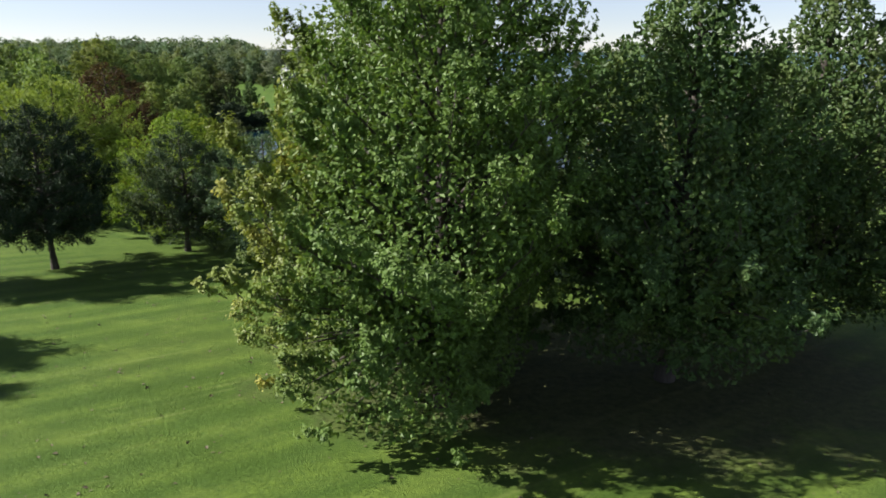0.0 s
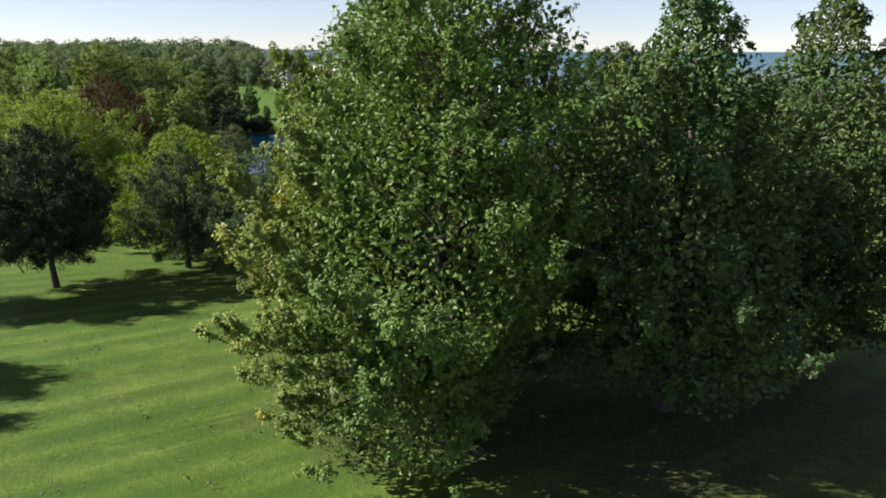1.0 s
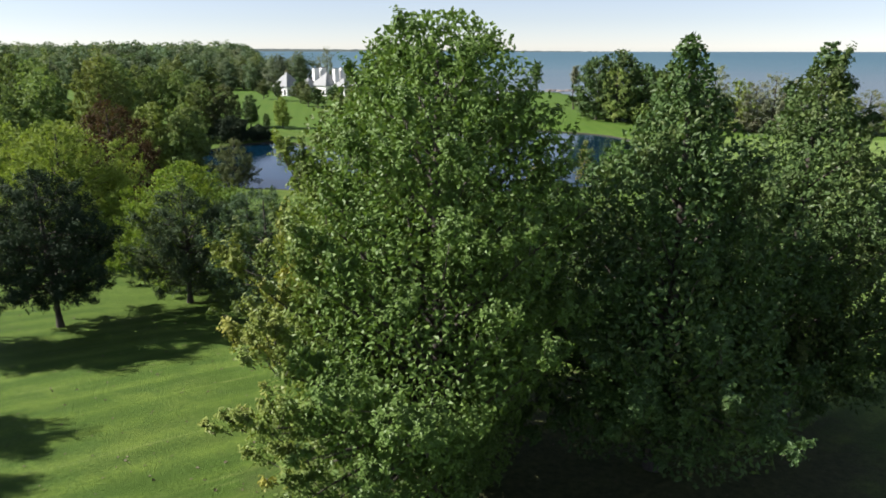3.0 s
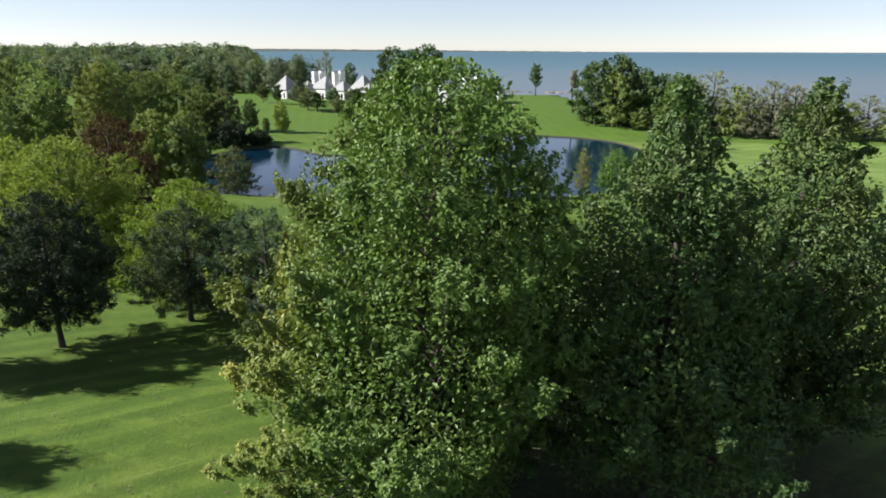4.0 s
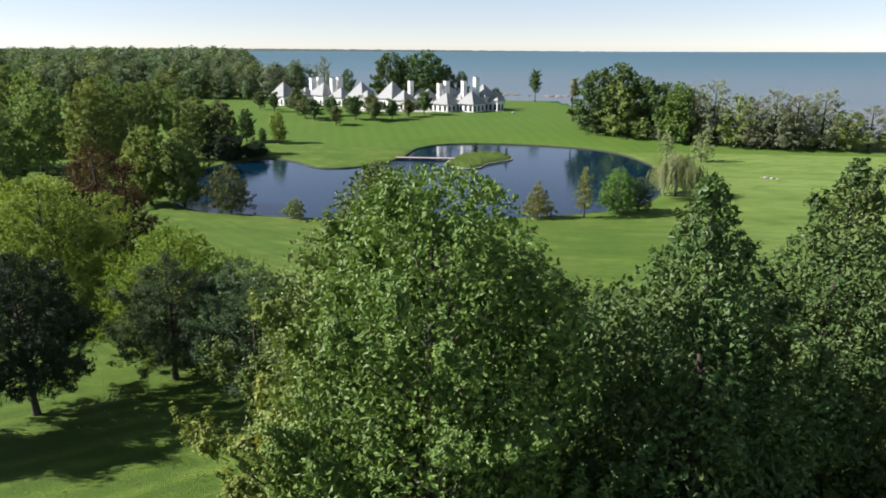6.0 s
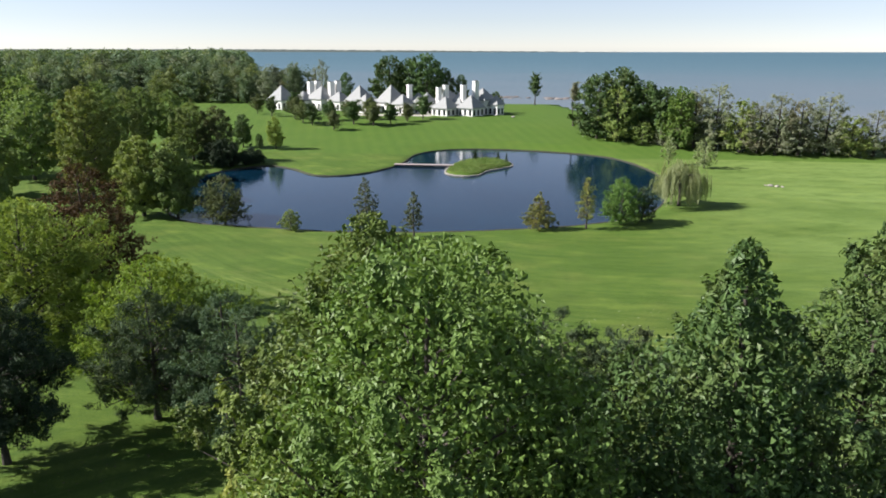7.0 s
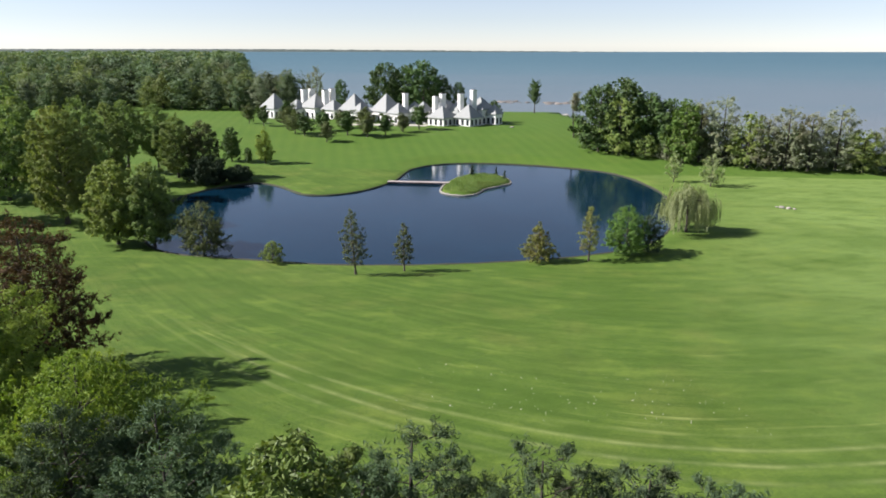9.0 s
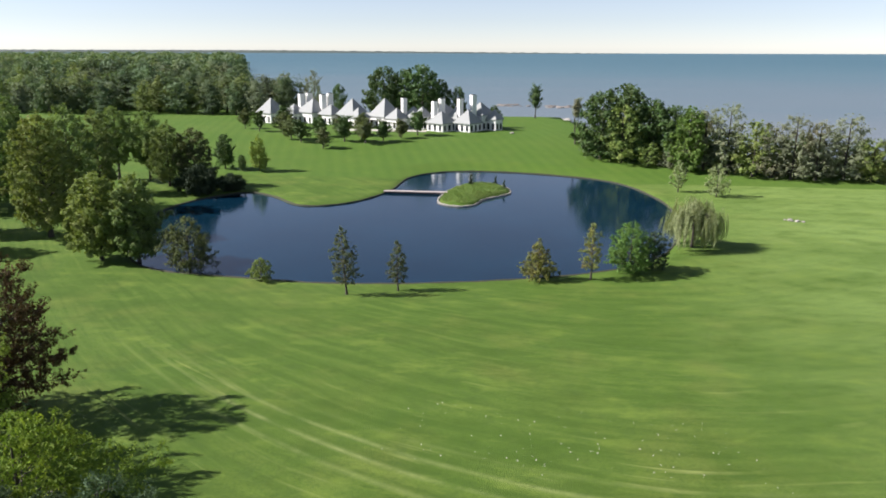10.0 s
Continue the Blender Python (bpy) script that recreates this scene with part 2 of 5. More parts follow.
def pond_build(nt, nodes, links, bsdf):
    big = noise_node(nt, 0.05, 3.0)
    links.new(ramp(nt, big, [(0.35, (0.002, 0.014, 0.028)), (0.7, (0.003, 0.020, 0.038))]), bsdf.inputs["Base Color"])
    bsdf.inputs["Roughness"].default_value = 0.06
    bsdf.inputs["Specular IOR Level"].default_value = 0.55
    bsdf.inputs["Specular Tint"].default_value = (0.27, 0.58, 1.0, 1)
    bsdf.inputs["IOR"].default_value = 1.33
    bump(nt, bsdf, noise_node(nt, 1.6, 4.0, 0.6, stretch=(0.6, 1.2, 1)), 0.25, 0.05)


def plain(name, a, b, scale, rough=0.7, depth=0.02, strength=0.4, metal=0.0):
    def build(nt, nodes, links, bsdf):
        n = noise_node(nt, scale, 6.0, 0.6)
        w = noise_node(nt, scale * 0.13, 3.0, 0.5)
        links.new(mix(nt, w, ramp(nt, n, [(0.3, a), (0.7, b)]), tuple(0.5 * (p + q) * 0.85 for p, q in zip(a, b))), bsdf.inputs["Base Color"])
        bsdf.inputs["Roughness"].default_value, bsdf.inputs["Metallic"].default_value = rough, metal
        bump(nt, bsdf, n, strength, depth)
    return material(name, build)


def roof_build(nt, nodes, links, bsdf):
    geo = nodes.new("ShaderNodeNewGeometry")
    sep = nodes.new("ShaderNodeSeparateXYZ")
    links.new(geo.outputs["Position"], sep.inputs[0])
    course = calc(nt, "FRACT", calc(nt, "MULTIPLY", sep.outputs[2], 3.2))
    n = noise_node(nt, 3.0, 5.0)
    col = ramp(nt, n, [(0.3, (0.22, 0.232, 0.222)), (0.7, (0.31, 0.32, 0.305))])
    col = mix(nt, ramp(nt, course, [(0.0, (0.5, 0.5, 0.5)), (0.15, (0, 0, 0))]), col, (0.12, 0.125, 0.12))
    links.new(col, bsdf.inputs["Base Color"])
    bsdf.inputs["Roughness"].default_value = 0.8
    bump(nt, bsdf, course, 0.6, 0.03)


BARK = material("bark", bark_build)
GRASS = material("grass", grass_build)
LAKE = material("lake_water", lake_build)
POND = material("pond_water", pond_build)
ROOF = material("roof_shingle", roof_build)
STUCCO = plain("white_stucco", (0.72, 0.71, 0.68), (0.84, 0.83, 0.80), 2.0, 0.8, 0.01)
GLASS = plain("dark_glass", (0.02, 0.025, 0.03), (0.04, 0.045, 0.05), 1.0, 0.08, 0.0, 0.0)
STONE = plain("pale_stone", (0.22, 0.20, 0.17), (0.40, 0.375, 0.325), 1.5, 0.85, 0.05)
GRAVEL = plain("pale_gravel", (0.35, 0.32, 0.27), (0.50, 0.47, 0.41), 4.0, 0.9, 0.03)
DARK_WOOD = plain("dark_red_brown_wood", (0.06, 0.035, 0.028), (0.13, 0.08, 0.065), 3.0, 0.8, 0.01)
SOIL = plain("dark_bank_soil", (0.022, 0.026, 0.012), (0.050, 0.052, 0.026), 2.0, 0.95, 0.05)
WET_ROCK = plain("wet_rock", (0.10, 0.09, 0.08), (0.26, 0.23, 0.20), 0.8, 0.7, 0.05)
DECK = plain("pale_planks", (0.30, 0.25, 0.23), (0.44, 0.38, 0.35), 3.0, 0.75, 0.01)
FAR_LAND = plain("distant_wooded_shore", (0.05, 0.07, 0.06), (0.08, 0.10, 0.09), 0.02, 0.9, 0.5)

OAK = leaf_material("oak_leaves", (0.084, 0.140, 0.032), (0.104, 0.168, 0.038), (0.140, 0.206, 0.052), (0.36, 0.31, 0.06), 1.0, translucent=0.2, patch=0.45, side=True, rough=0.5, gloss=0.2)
OAK_MID = leaf_material("oak_leaves_mid_green", (0.086, 0.142, 0.032), (0.108, 0.171, 0.039), (0.146, 0.210, 0.054), (0.24, 0.25, 0.06), 0.4, 0.19, rough=0.5, gloss=0.2)
OAK_DEEP = leaf_material("oak_leaves_deep_green", (0.052, 0.098, 0.029), (0.067, 0.121, 0.036), (0.094, 0.153, 0.048), (0.17, 0.18, 0.048), 0.4, 0.17, rough=0.5, gloss=0.2)
PINE = leaf_material("pine_needles", (0.018, 0.036, 0.018), (0.034, 0.058, 0.029), (0.062, 0.090, 0.046), (0.07, 0.09, 0.05), 0.3, 0.1)
PINE_BLUE = leaf_material("blue_green_needles", (0.042, 0.074, 0.038), (0.067, 0.106, 0.054), (0.103, 0.147, 0.077), (0.13, 0.15, 0.06), 0.4, 0.2)
LIME = leaf_material("yellow_green_leaves", (0.096, 0.146, 0.022), (0.138, 0.195, 0.030), (0.188, 0.240, 0.046), (0.30, 0.32, 0.04), 0.5)
OLIVE = leaf_material("olive_green_leaves", (0.141, 0.202, 0.044), (0.192, 0.260, 0.057), (0.248, 0.312, 0.075), (0.30, 0.32, 0.07), 0.45)
RUSSET = leaf_material("red_brown_leaves", (0.050, 0.037, 0.019), (0.082, 0.057, 0.028), (0.125, 0.084, 0.040), (0.17, 0.09, 0.042), 0.5, 0.2)
# woodland greens kept paler and bluer, so the colour carries the distance haze
WOODS = leaf_material("hazed_woodland_leaves", (0.106, 0.155, 0.083), (0.120, 0.175, 0.093), (0.140, 0.197, 0.107), (0.205, 0.235, 0.125), 0.45, 0.2, 0.07, cells=0.085)
WOODS_DARK = leaf_material("hazed_woodland_leaves_dark", (0.076, 0.113, 0.060), (0.092, 0.131, 0.069), (0.110, 0.152, 0.081), (0.12, 0.14, 0.06), 0.4, 0.15, 0.07)
WOODS_PALE = leaf_material("hazed_woodland_leaves_pale", (0.179, 0.215, 0.137), (0.197, 0.237, 0.150), (0.221, 0.260, 0.166), (0.26, 0.26, 0.16), 0.4, 0.2, 0.07)
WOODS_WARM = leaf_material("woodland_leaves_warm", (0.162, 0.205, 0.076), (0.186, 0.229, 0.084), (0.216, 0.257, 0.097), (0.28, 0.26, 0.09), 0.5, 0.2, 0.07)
BROAD = leaf_material("broad_leaves", (0.120, 0.179, 0.060), (0.161, 0.226, 0.075), (0.216, 0.281, 0.098), (0.19, 0.20, 0.07), 0.4, 0.25, 0.25)
BROAD_WARM = leaf_material("broad_leaves_warm", (0.153, 0.208, 0.062), (0.208, 0.270, 0.079), (0.270, 0.333, 0.104), (0.24, 0.22, 0.07), 0.5, 0.25, 0.25)
CYPRESS = leaf_material("russet_green_needles", (0.120, 0.136, 0.037), (0.202, 0.218, 0.061), (0.283, 0.302, 0.089), (0.26, 0.15, 0.055), 0.6, 0.25)
DUSKY = leaf_material("dusky_green_leaves", (0.065, 0.084, 0.039), (0.112, 0.138, 0.060), (0.175, 0.205, 0.092), (0.14, 0.11, 0.06), 0.4, 0.25)
SILVER = leaf_material("grey_green_willow_leaves", (0.172, 0.215, 0.101), (0.264, 0.309, 0.158), (0.396, 0.430, 0.239), (0.32, 0.32, 0.19), 0.4, 0.35)
GREY = leaf_material("grey_thinning_leaves", (0.171, 0.195, 0.124), (0.226, 0.254, 0.159), (0.285, 0.315, 0.205), (0.21, 0.16, 0.105), 0.55, 0.25, 0.12)
BRIGHT = leaf_material("bright_green_leaves", (0.068, 0.135, 0.032), (0.121, 0.216, 0.051), (0.203, 0.297, 0.081), (0.17, 0.22, 0.05), 0.4)


# ---- mesh helpers ----
def mesh_of(name, verts, faces, mat, smooth=False):
    me = bpy.data.meshes.new(name)
    me.from_pydata([tuple(v) for v in verts], [], [tuple(f) for f in faces])
    me.materials.append(mat)
    if smooth:
        me.polygons.foreach_set("use_smooth", [True] * len(me.polygons))
    me.update()
    return me


def mesh_np(name, verts, quads, mat, smooth=False):
    """A mesh of four-cornered faces from arrays."""
    me = bpy.data.meshes.new(name)
    nv, nf = len(verts), len(quads)
    me.vertices.add(nv)
    me.vertices.foreach_set("co", np.ascontiguousarray(verts, dtype=np.float32).ravel())
    me.loops.add(nf * 4)
    me.loops.foreach_set("vertex_index", np.ascontiguousarray(quads, dtype=np.int32).ravel())
    me.polygons.add(nf)
    me.polygons.foreach_set("loop_start", np.arange(0, nf * 4, 4, dtype=np.int32))
    me.polygons.foreach_set("use_smooth", np.full(nf, smooth))
    me.materials.append(mat)
    me.update(calc_edges=True)
    return me


def child(name, me, parent, label="", matrix=None):
    ob = new(name, me)
    ob.parent = parent
    if matrix is not None:
        ob.matrix_basis = matrix
    if label:
        ob["label"] = label
    return ob


def part(name, bm, mat, parent, label=""):
    me = bpy.data.meshes.new(name)
    bm.to_mesh(me)
    bm.free()
    me.materials.append(mat)
    return child(name, me, parent, label)


def smoothstep(a, b, v):
    q = np.clip((v - a) / (b - a), 0, 1)
    return q * q * (3 - 2 * q)


# ---- the lie of the land ----
POND_PLAN = [(-57, 83.3), (-43, 81.2), (-27, 80.2), (-9, 83.0), (9, 89.0), (21, 97.5), (27.5, 110), (31.5, 130), (31, 150), (22, 172), (0, 182.4),
             (-20, 182.6), (-30.5, 172), (-32.6, 152), (-39, 137), (-49, 132.7), (-59, 142), (-67, 145.5), (-74, 137), (-77, 122), (-71, 103), (-65, 90)]
ISLAND_PLAN = [(-19.6, 145), (-18.5, 139), (-14, 136.4), (-10.8, 138.5), (-9.3, 144), (-6, 149), (-3.3, 153), (-4.5, 160), (-9, 165), (-14, 164), (-18, 156)]


def spline(points, steps):
    p = np.array(points, float)
    out = []
    for i in range(len(p)):
        a, b, c, d = p[i - 1], p[i], p[(i + 1) % len(p)], p[(i + 2) % len(p)]
        for k in range(steps):
            t = k / steps
            out.append(0.5 * (2 * b + (c - a) * t + (2 * a - 5 * b + 4 * c - d) * t * t + (3 * b - a - 3 * c + d) * t ** 3))
    return np.array(out)


POND_LINE, ISLAND_LINE = spline(POND_PLAN, 8), spline(ISLAND_PLAN, 8)
WATER_Z, LAKE_Z = -0.4, -6.0


def signed_distance(line, x, y):
    """Metres to a closed line, below zero inside it."""
    best = np.full(x.shape, 1e9)
    inside = np.zeros(x.shape, bool)
    for (ax, ay), (bx, by) in zip(line, np.roll(line, -1, 0)):
        ex, ey = bx - ax, by - ay
        u = np.clip(((x - ax) * ex + (y - ay) * ey) / (ex * ex + ey * ey), 0, 1)
        best = np.minimum(best, np.hypot(x - ax - u * ex, y - ay - u * ey))
        cross = ((ay > y) != (by > y)) & (x < (bx - ax) * (y - ay) / (by - ay + 1e-12) + ax)
        inside ^= cross
    return np.where(inside, -best, best)


def shore(x):
    """How far the land reaches towards the lake."""
    right = 318 - 98 * smoothstep(8, 40, x) - 12 * smoothstep(40, 140, x)
    return np.where(x < -130, np.minimum(300 + (-130 - x) * 2.25, 1700) + 45 * np.exp(np.minimum(x + 130, 0) / 15), np.where(x < 8, 318 + 27 * smoothstep(60, 130, -x), right))


def lie(x, y):
    x, y = np.asarray(x, float), np.asarray(y, float)
    q = np.maximum(0, 84 - y)
    near = 13 * np.tanh(0.105 * (np.sqrt(q * q + 36) - 6) / 13)
    far = 3.8 * smoothstep(158, 245, y) * (1 - smoothstep(5, 75, x) * 0.75)
    z = near + far
    z = z + 0.12 * np.sin(x * 0.11 + 1) * np.sin(y * 0.09) * 0.5
    drop = smoothstep(0, 22, y - shore(x))
    return z * (1 - drop) + (-9.0) * drop


def land(x, y):
    """Height of the ground with pond and island cut in."""
    x, y = np.atleast_1d(np.asarray(x, float)), np.atleast_1d(np.asarray(y, float))
    z = lie(x, y)
    near = (x > -90) & (x < 45) & (y > 70) & (y < 195)
    if near.any():
        d = signed_distance(POND_LINE, x[near], y[near])
        di = signed_distance(ISLAND_LINE, x[near], y[near])
        zn = z[near]
        bank = np.interp(d, [-6, -1.0, 0, 0.8, 2.6, 6], [-1.9, -0.9, WATER_Z, -0.08, 0.0, 0.0])
        w = 1 - smoothstep(1.5, 9, d)
        zn = zn * (1 - w) + bank * w
        isl = np.interp(di, [-5, -1.2, 0, 0.6], [0.42, 0.2, 0.0, -1.5])
        z[near] = np.where(di < 0.6, np.maximum(zn, isl), zn)
    return z


def ground_z(x, y):
    return float(land(x, y)[0])


def axis(lo, hi, step, far_lo, far_hi):
    core = list(np.arange(lo, hi + 0.01, step))
    out, s = [], step
    v = core[-1]
    while v < far_hi:
        s *= 1.10
        v = min(v + s, far_hi)
        out.append(v)
    back, s, v = [], step, core[0]
    while v > far_lo:
        s *= 1.10
        v = max(v - s, far_lo)
        back.append(v)
    return np.array(back[::-1] + core + out)


gx, gy = axis(-90, 50, 1.25, -4500, 3500), axis(-40, 188, 1.25, -600, 4950)
gX, gY = np.meshgrid(gx, gy)
gZ = land(gX.ravel(), gY.ravel())
nx, ny = len(gx), len(gy)
ii = (np.arange(ny - 1)[:, None] * nx + np.arange(nx - 1)[None, :]).ravel()
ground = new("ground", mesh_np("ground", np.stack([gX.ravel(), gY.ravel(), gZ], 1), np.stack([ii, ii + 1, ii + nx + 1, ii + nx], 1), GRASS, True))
tagged(ground, "gently sloping mown green lawn with mower stripes", "lawn", kind="structure")

lake = new("water", mesh_of("lake", [(-4500, 190, LAKE_Z), (3500, 190, LAKE_Z), (3500, 4900, LAKE_Z), (-4500, 4900, LAKE_Z)], [(0, 1, 2, 3)], LAKE))
tagged(lake, "wide blue-grey lake reaching to the horizon", "lake", kind="structure")


def sheet(name, line, z, mat, grow=0.0):
    bm = bmesh.new()
    c = line.mean(0)
    vs = [bm.verts.new((p[0] + (p[0] - c[0]) * grow, p[1] + (p[1] - c[1]) * grow, z)) for p in line]
    f = bm.faces.new(vs)
    bmesh.ops.triangulate(bm, faces=[f])
    me = bpy.data.meshes.new(name)
    bm.to_mesh(me)
    bm.free()
    me.materials.append(mat)
    return new(name, me)


pond = tagged(sheet("water", POND_LINE, WATER_Z, POND, 0.012), "calm dark blue pond water with soft reflections", "pond", kind="structure")

# the earthen edge of the pond
nl = len(POND_LINE)
fwd = np.roll(POND_LINE, -1, 0) - np.roll(POND_LINE, 1, 0)
outw = np.stack([fwd[:, 1], -fwd[:, 0]], 1) / np.linalg.norm(fwd, axis=1)[:, None]
rim = [(-0.15, -0.9), (0.0, -0.42), (0.10, -0.14), (0.32, -0.10), (0.6, -0.3)]
rv = np.concatenate([np.column_stack([POND_LINE + outw * o, np.full(nl, z) + (0.04 * np.sin(np.arange(nl) * 1.7) if z > -0.2 else 0)]) for o, z in rim])
ri = np.arange(nl)
rq = np.concatenate([np.stack([j * nl + ri, j * nl + (ri + 1) % nl, (j + 1) * nl + (ri + 1) % nl, (j + 1) * nl + ri], 1) for j in range(len(rim) - 1)])
tagged(new("trim", mesh_np("pond_bank", rv, rq, SOIL, True)), "dark earthen edge round the pond", "bank", kind="structure")

# the wooded shore across the water
bm = bmesh.new()
prev = None
for k in range(361):
    x = -4650 + k * 14.5
    h = 17 * (1 - max(k - 200, 0) / 175) + 3 * noise.noise((k * 0.35, 0, 0)) + 1.5 * noise.noise((k * 1.3, 5, 0))
    row = [bm.verts.new((x, 4600, LAKE_Z - 1)), bm.verts.new((x, 4620, LAKE_Z + max(h, 1) * 0.8)), bm.verts.new((x, 4660, LAKE_Z + max(h, 1))), bm.verts.new((x, 4890, LAKE_Z - 1))]
    if prev:
        for a in range(3):
            bm.faces.new((prev[a], row[a], row[a + 1], prev[a + 1]))
    prev = row
me = bpy.data.meshes.new("backdrop")
bm.to_mesh(me)
bm.free()
me.materials.append(FAR_LAND)
tagged(new("backdrop", me), "low dark wooded shore far across the lake", "far shore", kind="structure")


# ---- trees ----
def tube(points, radii, sides=7):
    """Vertices and faces of a tapering round limb."""
    p = np.array(points, float)
    tang = np.gradient(p, axis=0)
    tang /= np.linalg.norm(tang, axis=1)[:, None] + 1e-9
    side = np.cross(tang, (0.31, 0.95, 0.05))
    side /= np.linalg.norm(side, axis=1)[:, None] + 1e-9
    up = np.cross(tang, side)
    a = np.arange(sides) * 2 * np.pi / sides
    ring = p[:, None, :] + np.array(radii)[:, None, None] * (np.cos(a)[None, :, None] * side[:, None, :] + np.sin(a)[None, :, None] * up[:, None, :])
    n = len(p)
    v = ring.reshape(-1, 3)
    i, j = np.meshgrid(np.arange(n - 1), np.arange(sides), indexing="ij")
    q = np.stack([i * sides + j, i * sides + (j + 1) % sides, (i + 1) * sides + (j + 1) % sides, (i + 1) * sides + j], -1).reshape(-1, 4)
    return v, q


def leaf_quads(rng, centres, normals, length, width, along=None):
    """A folded four-cornered leaf at each centre."""
    n = len(centres)
    normals = normals / (np.linalg.norm(normals, axis=1)[:, None] + 1e-9)
    if along is None:
        along = rng.normal(size=(n, 3))
    along = along - normals * (along * normals).sum(1)[:, None]
    along /= np.linalg.norm(along, axis=1)[:, None] + 1e-9
    across = np.cross(normals, along)
    ln = (length * rng.uniform(0.7, 1.3, n))[:, None]
    wd = (width * rng.uniform(0.7, 1.3, n))[:, None]
    fold = normals * wd * 0.22
    a = centres - along * ln * 0.5
    b = centres + across * wd * 0.5 + fold + along * ln * 0.08
    c = centres + along * ln * 0.5 - fold * 0.6
    d = centres - across * wd * 0.5 + fold + along * ln * 0.08
    v = np.stack([a, b, c, d], 1).reshape(-1, 3)
    return v, np.arange(4 * n).reshape(-1, 4)


def profile(kind, s):
    if kind == "round":
        return np.sqrt(np.clip(1 - (2 * s - 0.95) ** 2 / 1.12, 0.04, 1))
    if kind == "cone":
        return np.clip((1 - s) ** 0.9, 0.06, 1)
    if kind == "spread":
        return np.clip(np.sin(np.pi * (0.22 + 0.74 * s)) ** 0.7, 0.1, 1)
    return np.ones_like(s)


def clumps(rng, kind, n, base, height, radius, lobes=0.22, shell=0.5):
    """Places of the leafy boughs in a crown, spread evenly round it: more of them outside than in."""
    grid = np.linspace(0, 1, 200)
    w = np.cumsum(profile(kind, grid) ** 1.2 + 0.12)
    w = (w - w[0]) / (w[-1] - w[0])
    s = np.interp((np.arange(n) + rng.uniform(0.1, 0.9, n)) / n, w, grid)
    th = np.arange(n) * 2.39996 + rng.normal(0, 0.35, n)
    ph = rng.uniform(0, 6.28, 4)
    wob = 1 + lobes * (np.sin(3 * th + ph[0] + 4 * s) * 0.5 + np.sin(5 * th + ph[1] - 7 * s) * 0.35 + np.sin(2 * th + ph[2] + 11 * s) * 0.45)
    u = shell + (1 - shell) * rng.uniform(0, 1, n) ** 0.55
    r = radius * profile(kind, s) * np.minimum(wob, 1.15) * u
    return np.stack([r * np.cos(th), r * np.sin(th), base + s * (height - base)], 1), s


